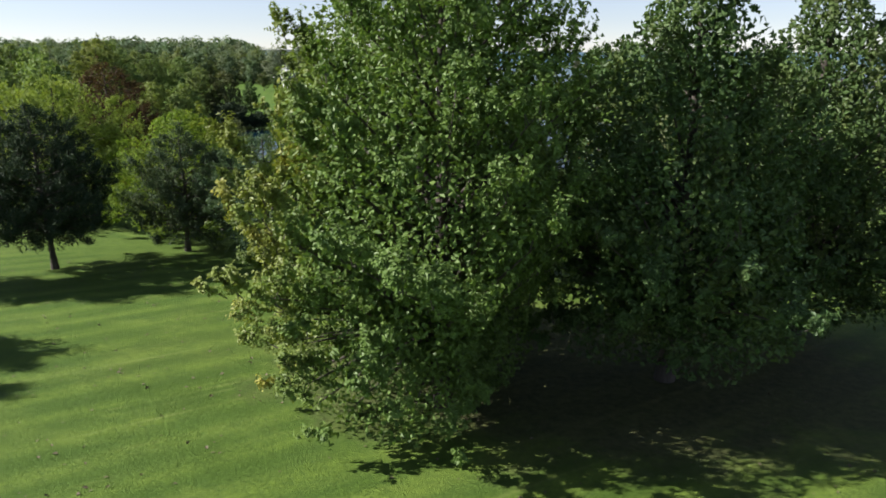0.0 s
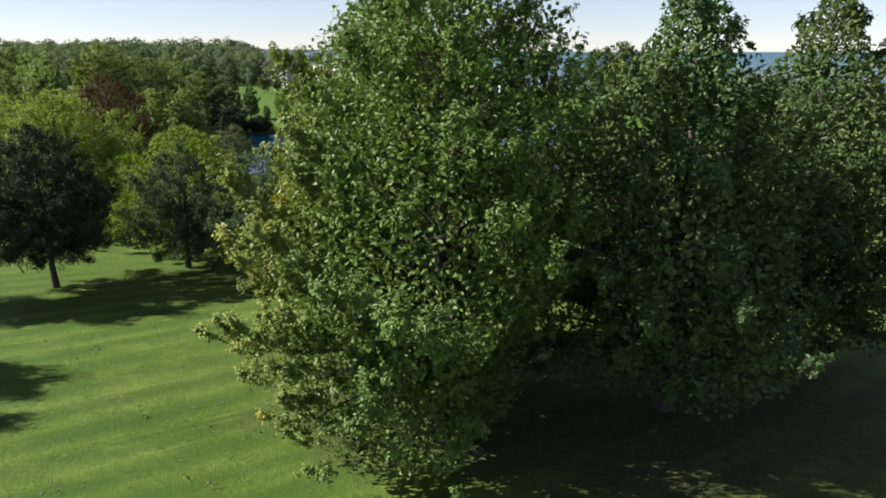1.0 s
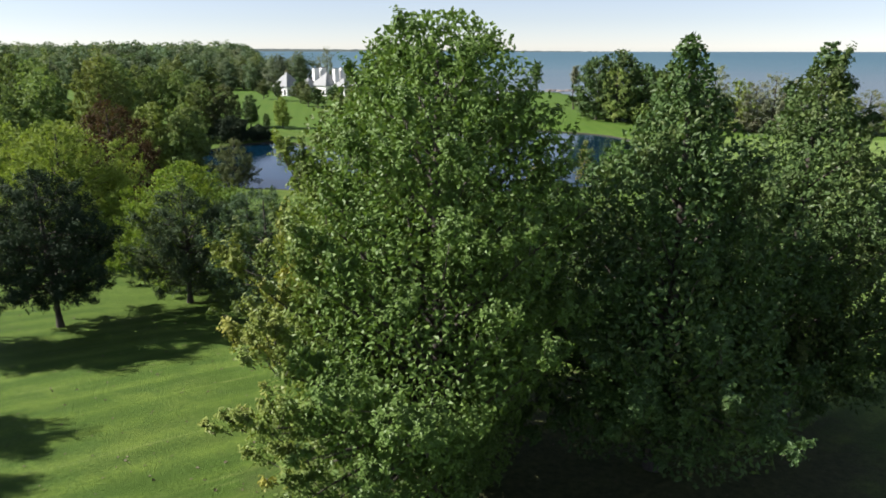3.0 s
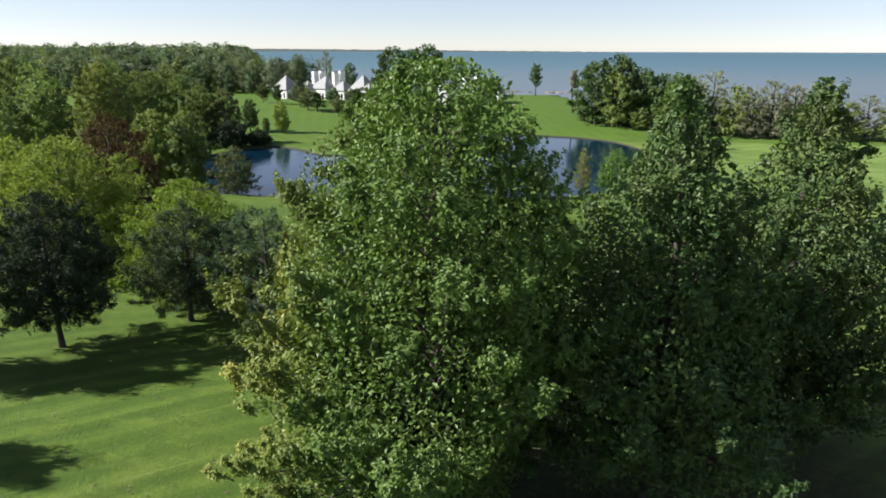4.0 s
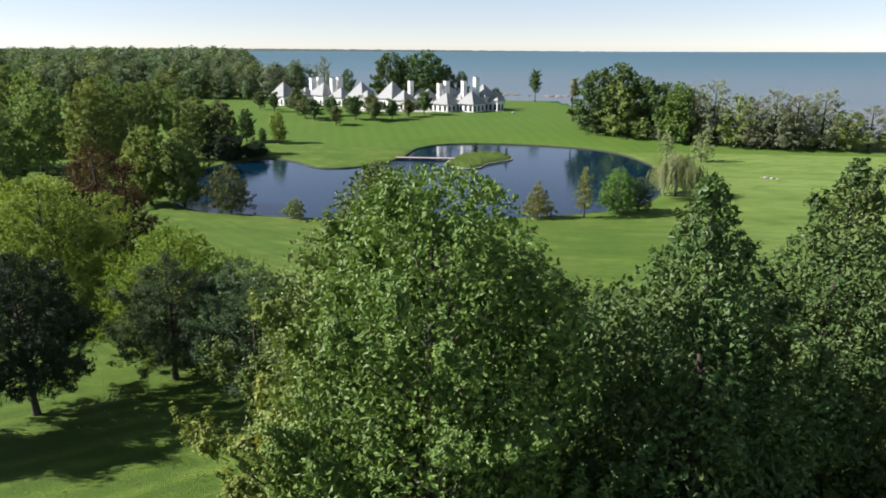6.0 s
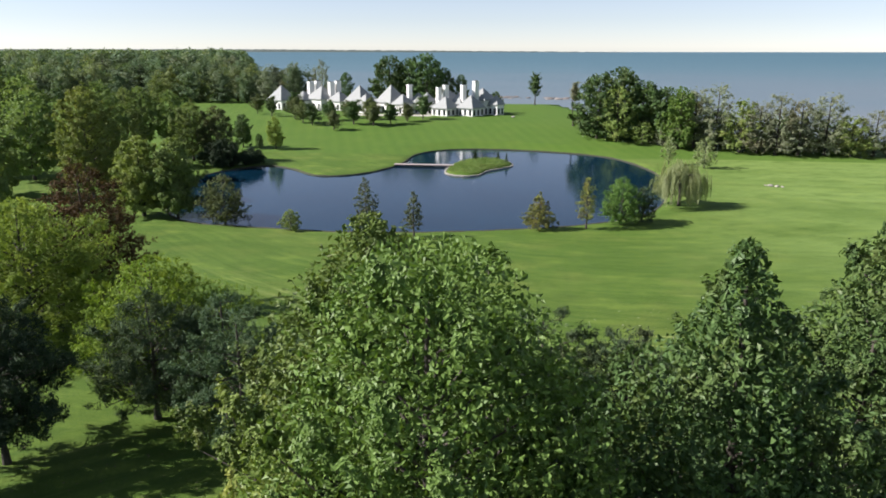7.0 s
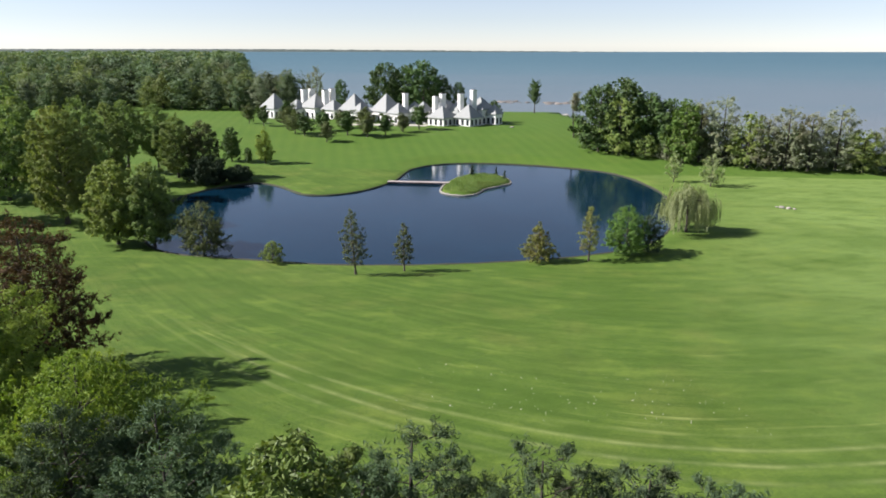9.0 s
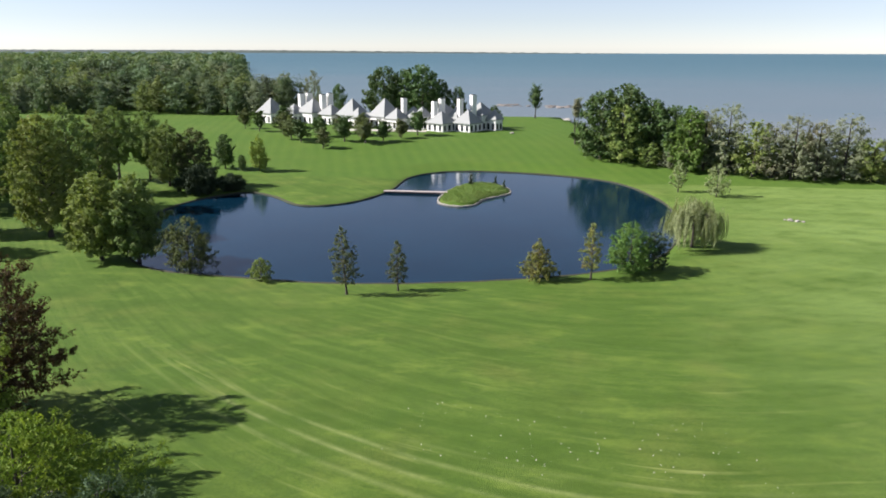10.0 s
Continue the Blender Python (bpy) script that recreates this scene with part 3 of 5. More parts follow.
def grow_tree(name, seed, height, radius, kind, mat, n_clumps, per, clump, leaf, base=0.15, trunk_r=None, limbs=8, rise=0.6, shell=0.5, lobes=0.22,
              slim=0.55, lean=(0, 0), droop=0.0, parts=True, flat=1.0, bough=None, each=5, inner=0.28, ruffle=0.24, core=1.6, swell=(), tip=0.8, long=0.6):
    """A tree with trunk, limbs and a crown of leaves on many boughs; its base is at its origin."""
    rng = np.random.default_rng(seed)
    root = new(name)
    crown_base = base * height
    bough = bough or radius * 0.36
    reach = bough * 0.75 + clump * 0.5
    c, s = clumps(rng, kind, max(6, n_clumps // each), crown_base, height - reach * 0.8, max(radius - reach, radius * 0.35), lobes, shell)
    az = np.arctan2(c[:, 1], c[:, 0])
    for towards, more, mid, span in swell:           # boughs reach farther, or less far, to one side
        c[:, :2] *= (1 + more * np.maximum(np.cos(az - radians(towards)), 0) ** 2 * np.exp(-((s - mid) / span) ** 2))[:, None]
    c[:, 0] += lean[0] * c[:, 2]
    c[:, 1] += lean[1] * c[:, 2]
    out = c * (1, 1, 0)
    out /= np.linalg.norm(out, axis=1)[:, None] + 1e-6
    d = out + np.array((0, 0, 1.0)) * (rise + tip * s ** 3)[:, None] + rng.normal(0, 0.22, c.shape)
    d /= np.linalg.norm(d, axis=1)[:, None]
    # twigs along each bough
    j = np.repeat(np.arange(len(c)), each)
    bs = (bough * rng.uniform(0.65, 1.25, len(c)) * (1.1 - 0.35 * s))[j]
    bo = rng.normal(0, 0.34, (len(j), 3))
    run = rng.uniform(-0.75, 0.85, len(j))
    twig = c[j] + bs[:, None] * (bo * (1 - 0.45 * np.maximum(run, 0))[:, None] + d[j] * run[:, None])
    k = np.repeat(np.arange(len(twig)), per)
    size = clump * rng.uniform(0.6, 1.3, len(twig))[k]
    off = rng.normal(size=(len(k), 3))
    off /= np.linalg.norm(off, axis=1)[:, None]
    off *= (rng.uniform(0, 1, len(k)) ** 0.5)[:, None]
    off[:, 2] *= flat
    stretch = (off * d[j[k]]).sum(1)[:, None] * d[j[k]]
    pos = twig[k] + size[:, None] * (off * 0.75 + stretch * long)
    pos[:, 2] -= droop * rng.uniform(0, 1, len(k)) ** 1.2 * size * 2
    nrm = off * 0.9 + out[j[k]] * 0.6 + (0, 0, 0.55) + rng.normal(0, ruffle, off.shape)
    along = d[j[k]] + rng.normal(0, 0.7, off.shape) - np.array((0, 0, droop * 2))
    if inner:
        n_in = int(len(k) * inner)
        ci, _ = clumps(rng, kind, n_in, crown_base, height - reach, max(radius - reach, radius * 0.3) * 0.72, lobes, 0.05)
        pos = np.concatenate([pos, ci])
        nrm = np.concatenate([nrm, rng.normal(size=ci.shape)])
        along = np.concatenate([along, rng.normal(size=ci.shape)])
    pos[:, 2] = np.maximum(pos[:, 2], 0.25)
    lens = np.full(len(pos), leaf)
    if inner:
        lens[-len(ci):] *= core
    v, q = leaf_quads(rng, pos, nrm, lens, lens * slim, along)
    tr = trunk_r or height * 0.016
    # trunk
    hs = np.linspace(0, height * 0.93, 9)
    bend = rng.normal(0, 0.012 * height, 2)
    path = np.stack([lean[0] * hs + bend[0] * np.sin(hs / height * 3), lean[1] * hs + bend[1] * np.sin(hs / height * 2.3), hs], 1)
    rad = tr * (1 - hs / height) ** 0.8 + 0.012
    rad[0] *= 1.45
    tv, tq = tube(path, rad, 9)
    limb_list = []
    pick = rng.permutation(len(c))[:limbs]
    for i in pick:
        h0 = np.clip(c[i, 2] * rng.uniform(0.45, 0.75) if kind != "cone" else c[i, 2] * 0.92, 0.12 * height, 0.86 * height)
        a = np.array([np.interp(h0, hs, path[:, 0]), np.interp(h0, hs, path[:, 1]), h0])
        b = c[i]
        m = a * 0.5 + b * 0.5 + np.array((0, 0, -0.08 * np.linalg.norm(b - a))) + out[i] * 0.1 * np.linalg.norm(b - a)
        t = np.linspace(0, 1, 6)[:, None]
        pts = a * (1 - t) ** 2 + 2 * m * t * (1 - t) + b * t * t
        r0 = tr * (1 - h0 / height) ** 0.8 * 0.55 + 0.012
        limb_list.append(tube(pts, np.linspace(r0, 0.012, 6), 6))
    if parts:
        trunk = child("trunk", mesh_np("trunk", tv, tq, BARK, True), root)
        for lv, lq in limb_list:
            child("limb", mesh_np("limb", lv, lq, BARK, True), trunk)
    else:
        vs, qs, n = [tv], [tq], len(tv)
        for lv, lq in limb_list:
            vs.append(lv)
            qs.append(lq + n)
            n += len(lv)
        child("trunk", mesh_np("trunk", np.concatenate(vs), np.concatenate(qs), BARK, True), root)
    child("crown", mesh_np("crown", v, q, mat), root)
    return root


def bough_tree(name, seed, height, rings, mat, limbs, leaf, density=2.2, shoot=1.1, twigs=7, leaves=10, twig=0.42, slim=0.6, rise=0.75, fork=0.12, lobes=0.16, swell=(), lean=(0, 0),
               trunk_r=None, ruffle=0.36, lift=0.45, sag=0.15, spread=0.8, inner=0.12, core=1.5, inside=0.68, puff=1.0, sides=5, ragged=0.0):
    """A tree whose limbs fork into shoots and twigs that carry the leaves. rings: (share of the height, reach of the crown)."""
    rng = np.random.default_rng(seed)
    root = new(name)
    hs_, rs_ = np.array([r[0] for r in rings]) * height, np.array([r[1] for r in rings])
    grid = np.linspace(hs_[0], hs_[-1], 300)
    w = np.cumsum(np.interp(grid, hs_, rs_) ** 1.15 + 0.35)
    w = (w - w[0]) / (w[-1] - w[0])
    z = np.interp((np.arange(limbs) + rng.uniform(0.05, 0.95, limbs)) / limbs, w, grid)
    th = np.arange(limbs) * 2.39996 + rng.normal(0, 0.3, limbs)
    ph = rng.uniform(0, 6.28, 3)
    s = z / height

    def envelope(az, zz):
        q = zz / height
        r = np.interp(zz, hs_, rs_) * (1 + lobes * (np.sin(3 * az + ph[0] + 5 * q) * 0.6 + np.sin(5 * az + ph[1] - 9 * q) * 0.5 + np.sin(2 * az + ph[2] + 14 * q) * 0.4))
        for towards, more, mid, span in swell:
            r = r * (1 + more * np.maximum(np.cos(az - radians(towards)), 0) ** 2 * np.exp(-((q - mid) / span) ** 2))
        return r

    reach = np.maximum(envelope(th, z) * (inside + (1 - inside) * rng.uniform(0, 1, limbs) ** 0.5) - shoot * 0.45, 0.12)
    z = np.clip(z + rng.normal(0, ragged, limbs) * (s > 0.5), hs_[0], height * 0.99)      # uneven tops
    end = np.stack([reach * np.cos(th) + lean[0] * z, reach * np.sin(th) + lean[1] * z, z - shoot * 0.35 * s], 1)
    tr = trunk_r or height * 0.017
    hs = np.linspace(0, height * 0.92, 9)
    bend = rng.normal(0, 0.01 * height, 2)
    path = np.stack([lean[0] * hs + bend[0] * np.sin(hs / height * 3), lean[1] * hs + bend[1] * np.sin(hs / height * 2.3), hs], 1)
    rad = tr * (1 - hs / height) ** 0.8 + 0.012
    rad[0] *= 1.45
    trunk = child("trunk", mesh_np("trunk", *tube(path, rad, 9), BARK, True), root)
    z0 = np.clip(np.maximum(z - rise * reach, height * fork + 0.12 * reach), 0, height * 0.9)
    a = np.stack([np.interp(z0, hs, path[:, 0]), np.interp(z0, hs, path[:, 1]), z0], 1)
    span = np.linalg.norm(end - a, axis=1)
    m = a * 0.5 + end * 0.5 + np.stack([np.cos(th) * 0.06 * span, np.sin(th) * 0.06 * span, 0.1 * span], 1)
    for i in range(limbs):
        t = np.linspace(0, 0.84, 6)[:, None]
        r0 = min(tr * (1 - z0[i] / height) ** 0.8 * 0.5, 0.02 + 0.017 * span[i])
        child("limb", mesh_np("limb", *tube(a[i] * (1 - t) ** 2 + 2 * m[i] * t * (1 - t) + end[i] * t * t, np.linspace(r0, 0.012, 6), sides), BARK, True), trunk)
    # shoots along the outer part of every limb
    count = (span * density + 2.5).astype(int)
    i = np.repeat(np.arange(limbs), count)
    u = np.clip(1 - 0.72 * rng.uniform(0, 1, len(i)) ** 1.25, 0.2, 1)[:, None]
    p = a[i] * (1 - u) ** 2 + 2 * m[i] * u * (1 - u) + end[i] * u * u
    tang = 2 * (1 - u) * (m[i] - a[i]) + 2 * u * (end[i] - m[i])
    tang /= np.linalg.norm(tang, axis=1)[:, None] + 1e-9
    d = tang * 0.55 + rng.normal(0, 0.5, p.shape) * (1.15 - 0.5 * u) + np.array((0, 0, lift))
    d /= np.linalg.norm(d, axis=1)[:, None]
    ln = (shoot * rng.uniform(0.5, 1.3, len(i)))[:, None]
    tip = p + d * ln
    # no shoot leaves the crown by much
    az, zz = np.arctan2(tip[:, 1] - lean[1] * tip[:, 2], tip[:, 0] - lean[0] * tip[:, 2]), np.clip(tip[:, 2], hs_[0], hs_[-1])
    far = np.hypot(tip[:, 0] - lean[0] * tip[:, 2], tip[:, 1] - lean[1] * tip[:, 2]) / np.maximum(envelope(az, zz), 0.3)
    ln = ln * np.clip(1.9 - far, 0.35, 1)[:, None]
    # the shoots themselves, thin three-sided rods
    q3 = np.cross(d, (0.3, 0.2, 0.9))
    q3 /= np.linalg.norm(q3, axis=1)[:, None] + 1e-9
    q4 = np.cross(d, q3)
    ring = [q3, -0.5 * q3 + 0.87 * q4, -0.5 * q3 - 0.87 * q4]
    rods = np.stack([p + 0.02 * r for r in ring] + [p + d * ln + 0.005 * r for r in ring], 1).reshape(-1, 3)
    b6 = (np.arange(len(p)) * 6)[:, None]
    rq_ = np.concatenate([b6 + np.array([[0, 1, 4, 3]]), b6 + np.array([[1, 2, 5, 4]]), b6 + np.array([[2, 0, 3, 5]])])
    tagged(child("branchwork", mesh_np("branchwork", rods, rq_, BARK, True), trunk), kind="stuff")
    # twigs and leaves
    j = np.repeat(np.arange(len(p)), twigs)
    v = rng.uniform(0.12, 1, len(j))[:, None]
    tp = p[j] + d[j] * ln[j] * v
    td = d[j] * 0.7 + rng.normal(0, 0.62, tp.shape) * spread + np.array((0, 0, 0.18))
    td /= np.linalg.norm(td, axis=1)[:, None]
    tl = (twig * rng.uniform(0.6, 1.25, len(j)) * (1.15 - 0.45 * v[:, 0]))[:, None]
    k = np.repeat(np.arange(len(j)), leaves)
    x = rng.uniform(0.1, 1.05, len(k))[:, None]
    pos = tp[k] + td[k] * tl[k] * x + rng.normal(0, leaf * 0.3, (len(k), 3))
    pos[:, 2] -= sag * leaf
    out = pos * (1, 1, 0) - np.stack([lean[0] * pos[:, 2], lean[1] * pos[:, 2], 0 * pos[:, 2]], 1)
    out /= np.linalg.norm(out, axis=1)[:, None] + 1e-6
    spine = pos - (p + d * ln * 0.55)[j[k]]
    spine /= np.linalg.norm(spine, axis=1)[:, None] + 1e-6
    nrm = spine * puff + out * 0.25 + (0, 0, 0.5) + rng.normal(0, ruffle, pos.shape)
    along = td[k] + rng.normal(0, 0.75, pos.shape) - np.array((0, 0, sag))
    lens = np.full(len(pos), leaf)
    if inner:
        n_in = int(len(pos) * inner)
        zi = np.interp(rng.uniform(0, 1, n_in), w, grid)
        ti = rng.uniform(0, 6.283, n_in)
        ri = envelope(ti, zi) * 0.72 * np.sqrt(rng.uniform(0.05, 1, n_in))
        ci = np.stack([ri * np.cos(ti) + lean[0] * zi, ri * np.sin(ti) + lean[1] * zi, zi], 1)
        pos, nrm, along = np.concatenate([pos, ci]), np.concatenate([nrm, rng.normal(size=ci.shape)]), np.concatenate([along, rng.normal(size=ci.shape)])
        lens = np.concatenate([lens, np.full(n_in, leaf * core)])
    pos[:, 2] = np.maximum(pos[:, 2], 0.25)
    child("crown", mesh_np("crown", *leaf_quads(rng, pos, nrm, lens, lens * slim, along), mat), root)
    return root


def plant(tree, x, y, scale=1.0, turn=0.0, sink=0.1, squash=1.0):
    tree.matrix_basis = pose(x, y, ground_z(x, y) - sink, 0, 0, turn) @ Matrix.Diagonal((scale, scale, scale * squash, 1))
    return tree


def replant(tree, x, y, scale=1.0, turn=0.0, sink=0.1, squash=1.0, wide=1.0):
    m = pose(x, y, ground_z(x, y) - sink, 0, 0, turn) @ Matrix.Diagonal((scale * wide, scale * wide, scale * squash, 1))
    ob = copy_thing(tree, Matrix.Identity(4))
    ob.matrix_basis = m
    return ob


# the grove nearest to the start of the flight
OAK_RINGS = [(0.03, 4.8), (0.07, 6.4), (0.16, 6.9), (0.28, 7.3), (0.4, 7.5), (0.48, 7.0), (0.56, 6.5), (0.64, 5.9), (0.73, 5.2), (0.85, 4.1), (0.95, 3.0), (1.0, 1.6)]
SPIRE_RINGS = [(0.09, 4.4), (0.18, 6.0), (0.34, 6.8), (0.48, 6.4), (0.6, 5.2), (0.72, 3.6), (0.84, 2.1), (0.95, 0.95), (1.0, 0.3)]
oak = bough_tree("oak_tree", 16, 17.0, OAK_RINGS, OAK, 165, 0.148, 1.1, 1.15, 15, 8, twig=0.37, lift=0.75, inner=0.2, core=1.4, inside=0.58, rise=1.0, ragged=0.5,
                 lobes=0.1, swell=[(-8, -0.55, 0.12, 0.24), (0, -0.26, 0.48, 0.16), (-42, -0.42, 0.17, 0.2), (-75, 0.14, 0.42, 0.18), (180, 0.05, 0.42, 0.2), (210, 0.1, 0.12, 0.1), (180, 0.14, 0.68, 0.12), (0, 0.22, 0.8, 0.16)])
tagged(plant(oak, -1.0, -18.9), "tall leafy green oak tree with yellow boughs on its west side", "tree", "grove of oaks")
oak = bough_tree("oak_tree", 12, 16.5, SPIRE_RINGS[:4] + [(0.62, 5.6), (0.74, 4.5), (0.85, 3.2), (0.95, 1.7), (1.0, 0.5)], OAK_MID, 84, 0.162, 1.2, 1.15, 13, 8, twig=0.4, lift=0.75, inside=0.5, inner=0.28, core=1.4, ragged=0.6, swell=[(180, 0.25, 0.76, 0.12), (180, 0.25, 0.4, 0.2)])
tagged(plant(oak, -4.0, -12.0), "tall narrow green oak tree behind a broader one", "tree", "grove of oaks")
oak = bough_tree("oak_tree", 13, 16.6, SPIRE_RINGS, OAK_DEEP, 80, 0.168, 1.2, 1.15, 13, 8, twig=0.38, lift=0.8, inner=0.3, core=1.5, inside=0.55, lobes=0.26, rise=1.0, ragged=0.9, swell=[(185, 0.2, 0.7, 0.14)])
tagged(plant(oak, 7.05, -15.2), "tall deep green oak tree with a pointed top", "tree", "grove of oaks")
oak = bough_tree("oak_tree", 14, 16.7, SPIRE_RINGS, OAK_DEEP, 80, 0.168, 1.2, 1.15, 13, 8, twig=0.38, lift=0.8, inner=0.3, core=1.5, inside=0.55, lobes=0.26, rise=1.0, ragged=0.9, swell=[(190, 0.25, 0.6, 0.2)])
tagged(plant(oak, 13.7, -9.4), "tall deep green oak tree at the grove's edge", "tree", "grove of oaks")

# pines behind the grove
PINE_RINGS = [(0.1, 0.45), (0.2, 0.8), (0.36, 1.0), (0.55, 0.97), (0.72, 0.8), (0.87, 0.52), (0.96, 0.27), (1.0, 0.1)]


def pine(seed, h, r, mat, n=44, lean=(0, 0), shift=0.0):
    return bough_tree("pine_tree", seed, h, [(min(s + shift * (1 - s), 1), r * k) for s, k in PINE_RINGS], mat, n, 0.31, 2.2, 0.95, 5, 9, twig=0.28, slim=0.19, rise=0.3, fork=0.2, lean=lean,
                      trunk_r=0.17, ruffle=0.9, lift=0.55, sag=-0.5, inner=0.1, core=1.3)


tagged(plant(pine(21, 10.0, 4.9, PINE, 84, (-0.04, 0.0), 0.05), -27.0, -2.4), "dark green pine tree with a leaning bare trunk", "tree", "pines")
tagged(plant(pine(22, 8.5, 4.4, PINE_BLUE, 56), -21.7, 4.2), "blue-green pine tree with a rounded crown", "tree", "pines")
for x, y, h, seed in [(-14.8, 1.4, 8.8, 23), (-10.2, 2.0, 7.8, 24), (-3.6, 3.2, 9.4, 25), (2.2, 2.4, 9.2, 26), (7.0, 3.2, 8.0, 27), (10.8, 4.0, 7.0, 28), (-18.2, 7.0, 8.0, 29), (-5.6, 1.8, 7.6, 30), (0.0, 1.0, 7.4, 34)]:
    tagged(plant(pine(seed, h, h * 0.54, PINE_BLUE, 30), x, y), "grey-green pine tree in a row on the lawn", "tree", "pines")

ROUND_RINGS = [(0.05, 0.6), (0.15, 0.85), (0.32, 1.0), (0.52, 0.98), (0.7, 0.84), (0.85, 0.6), (0.94, 0.38), (1.0, 0.12)]


def maple(seed, h, r, mat, n, name="maple_tree", leaf=0.24):
    return bough_tree(name, seed, h, [(s, r * k) for s, k in ROUND_RINGS], mat, n, leaf * 0.8, 1.25, 1.35, 8, 10, twig=0.55, slim=0.45, rise=0.55, fork=0.1, ruffle=0.5, lift=0.3, sag=0.3, lobes=0.2, inner=0.14)


tagged(plant(maple(31, 9.7, 6.2, LIME, 62), -23.9, 9.2), "bright yellow-green maple tree", "tree", "left trees")
tagged(plant(maple(32, 12.4, 8.4, OLIVE, 84, leaf=0.27), -38.6, 16.5), "broad olive and yellow-green spreading tree", "tree", "left trees")
tagged(plant(maple(35, 12.4, 8.0, OLIVE, 50, leaf=0.32), -49.0, 21.5), "broad olive and yellow-green spreading tree", "tree", "left trees")
tagged(plant(maple(33, 14.2, 6.3, RUSSET, 60, "plum_tree", 0.27), -41.0, 28.0), "large red-brown leaved autumn tree", "tree", "left trees")

# trees beside the lawn whose shade falls across it
shade = grow_tree("oak_tree", 41, 14.5, 3.0, "round", OAK_DEEP, 190, 60, 0.9, 0.36, base=0.25, limbs=12)
tagged(plant(shade, -36.6, -18.9), "deep green oak tree shading the lawn", "tree", "left trees")
for x, y, sc, wide in [(-35.6, -22.6, 1.0, 0.8), (-38.5, -9.0, 1.12, 1.0)]:
    tagged(replant(shade, x, y, sc, 70, wide=wide), "deep green oak tree shading the lawn", "tree", "left trees")

# round the pond
CONE_RINGS = [(0.1, 0.75), (0.16, 1.0), (0.32, 0.95), (0.5, 0.74), (0.68, 0.52), (0.84, 0.3), (0.95, 0.13), (1.0, 0.05)]
SLIM_RINGS = [(0.16, 0.55), (0.26, 0.9), (0.42, 1.0), (0.6, 0.92), (0.76, 0.72), (0.9, 0.42), (1.0, 0.12)]


def bank_tree(name, seed, h, r, rings, mat, n, density=2.0, shoot=0.6, leaf=0.17, rise=0.25, **more):
    return bough_tree(name, seed, h, [(q, r * k) for q, k in rings], mat, n, leaf, density, shoot, 5, 6, twig=0.26, rise=rise, fork=0.1, inner=0.08, trunk_r=0.013 * h + 0.02, **more)


t = bank_tree("shore_tree", 51, 3.7, 2.0, ROUND_RINGS, BROAD_WARM, 40, shoot=0.45, sag=0.8, leaf=0.15)
tagged(plant(t, -38.3, 79.3), "small round weeping green tree on the pond bank", "tree", "pond trees")
t = bank_tree("shore_tree", 52, 9.8, 2.25, SLIM_RINGS, DUSKY, 44, lean=(-0.05, 0.0), lobes=0.25)
tagged(plant(t, -23.4, 72.8), "slender thinly leaved tree on the pond bank", "tree", "pond trees")
t = bank_tree("shore_tree", 53, 7.6, 1.75, SLIM_RINGS, DUSKY, 34, lobes=0.25)
tagged(plant(t, -16.9, 76.8), "slender thinly leaved tree on the pond bank", "tree", "pond trees")
t = bank_tree("cypress_tree", 54, 6.5, 3.2, CONE_RINGS, CYPRESS, 64, lift=0.1)
tagged(plant(t, 3.1, 85.0), "conical cypress turning russet brown", "tree", "pond trees")
t = bank_tree("shore_tree", 55, 9.1, 1.8, SLIM_RINGS, CYPRESS, 40, lobes=0.25)
tagged(plant(t, 11.0, 85.8), "slender brownish tree on the pond bank", "tree", "pond trees")
t = bank_tree("shore_tree", 56, 8.4, 4.0, ROUND_RINGS, BRIGHT, 74, 2.2, shoot=0.8, leaf=0.2, rise=0.7)
tagged(plant(t, 17.2, 90.0), "bright green bushy tree on the pond bank", "tree", "pond trees")
t = bank_tree("shore_tree", 57, 6.4, 2.7, ROUND_RINGS, PINE_BLUE, 44, shoot=0.7, leaf=0.2, rise=0.5)
tagged(plant(t, 21.2, 92.4), "blue-green bushy tree on the pond bank", "tree", "pond trees")


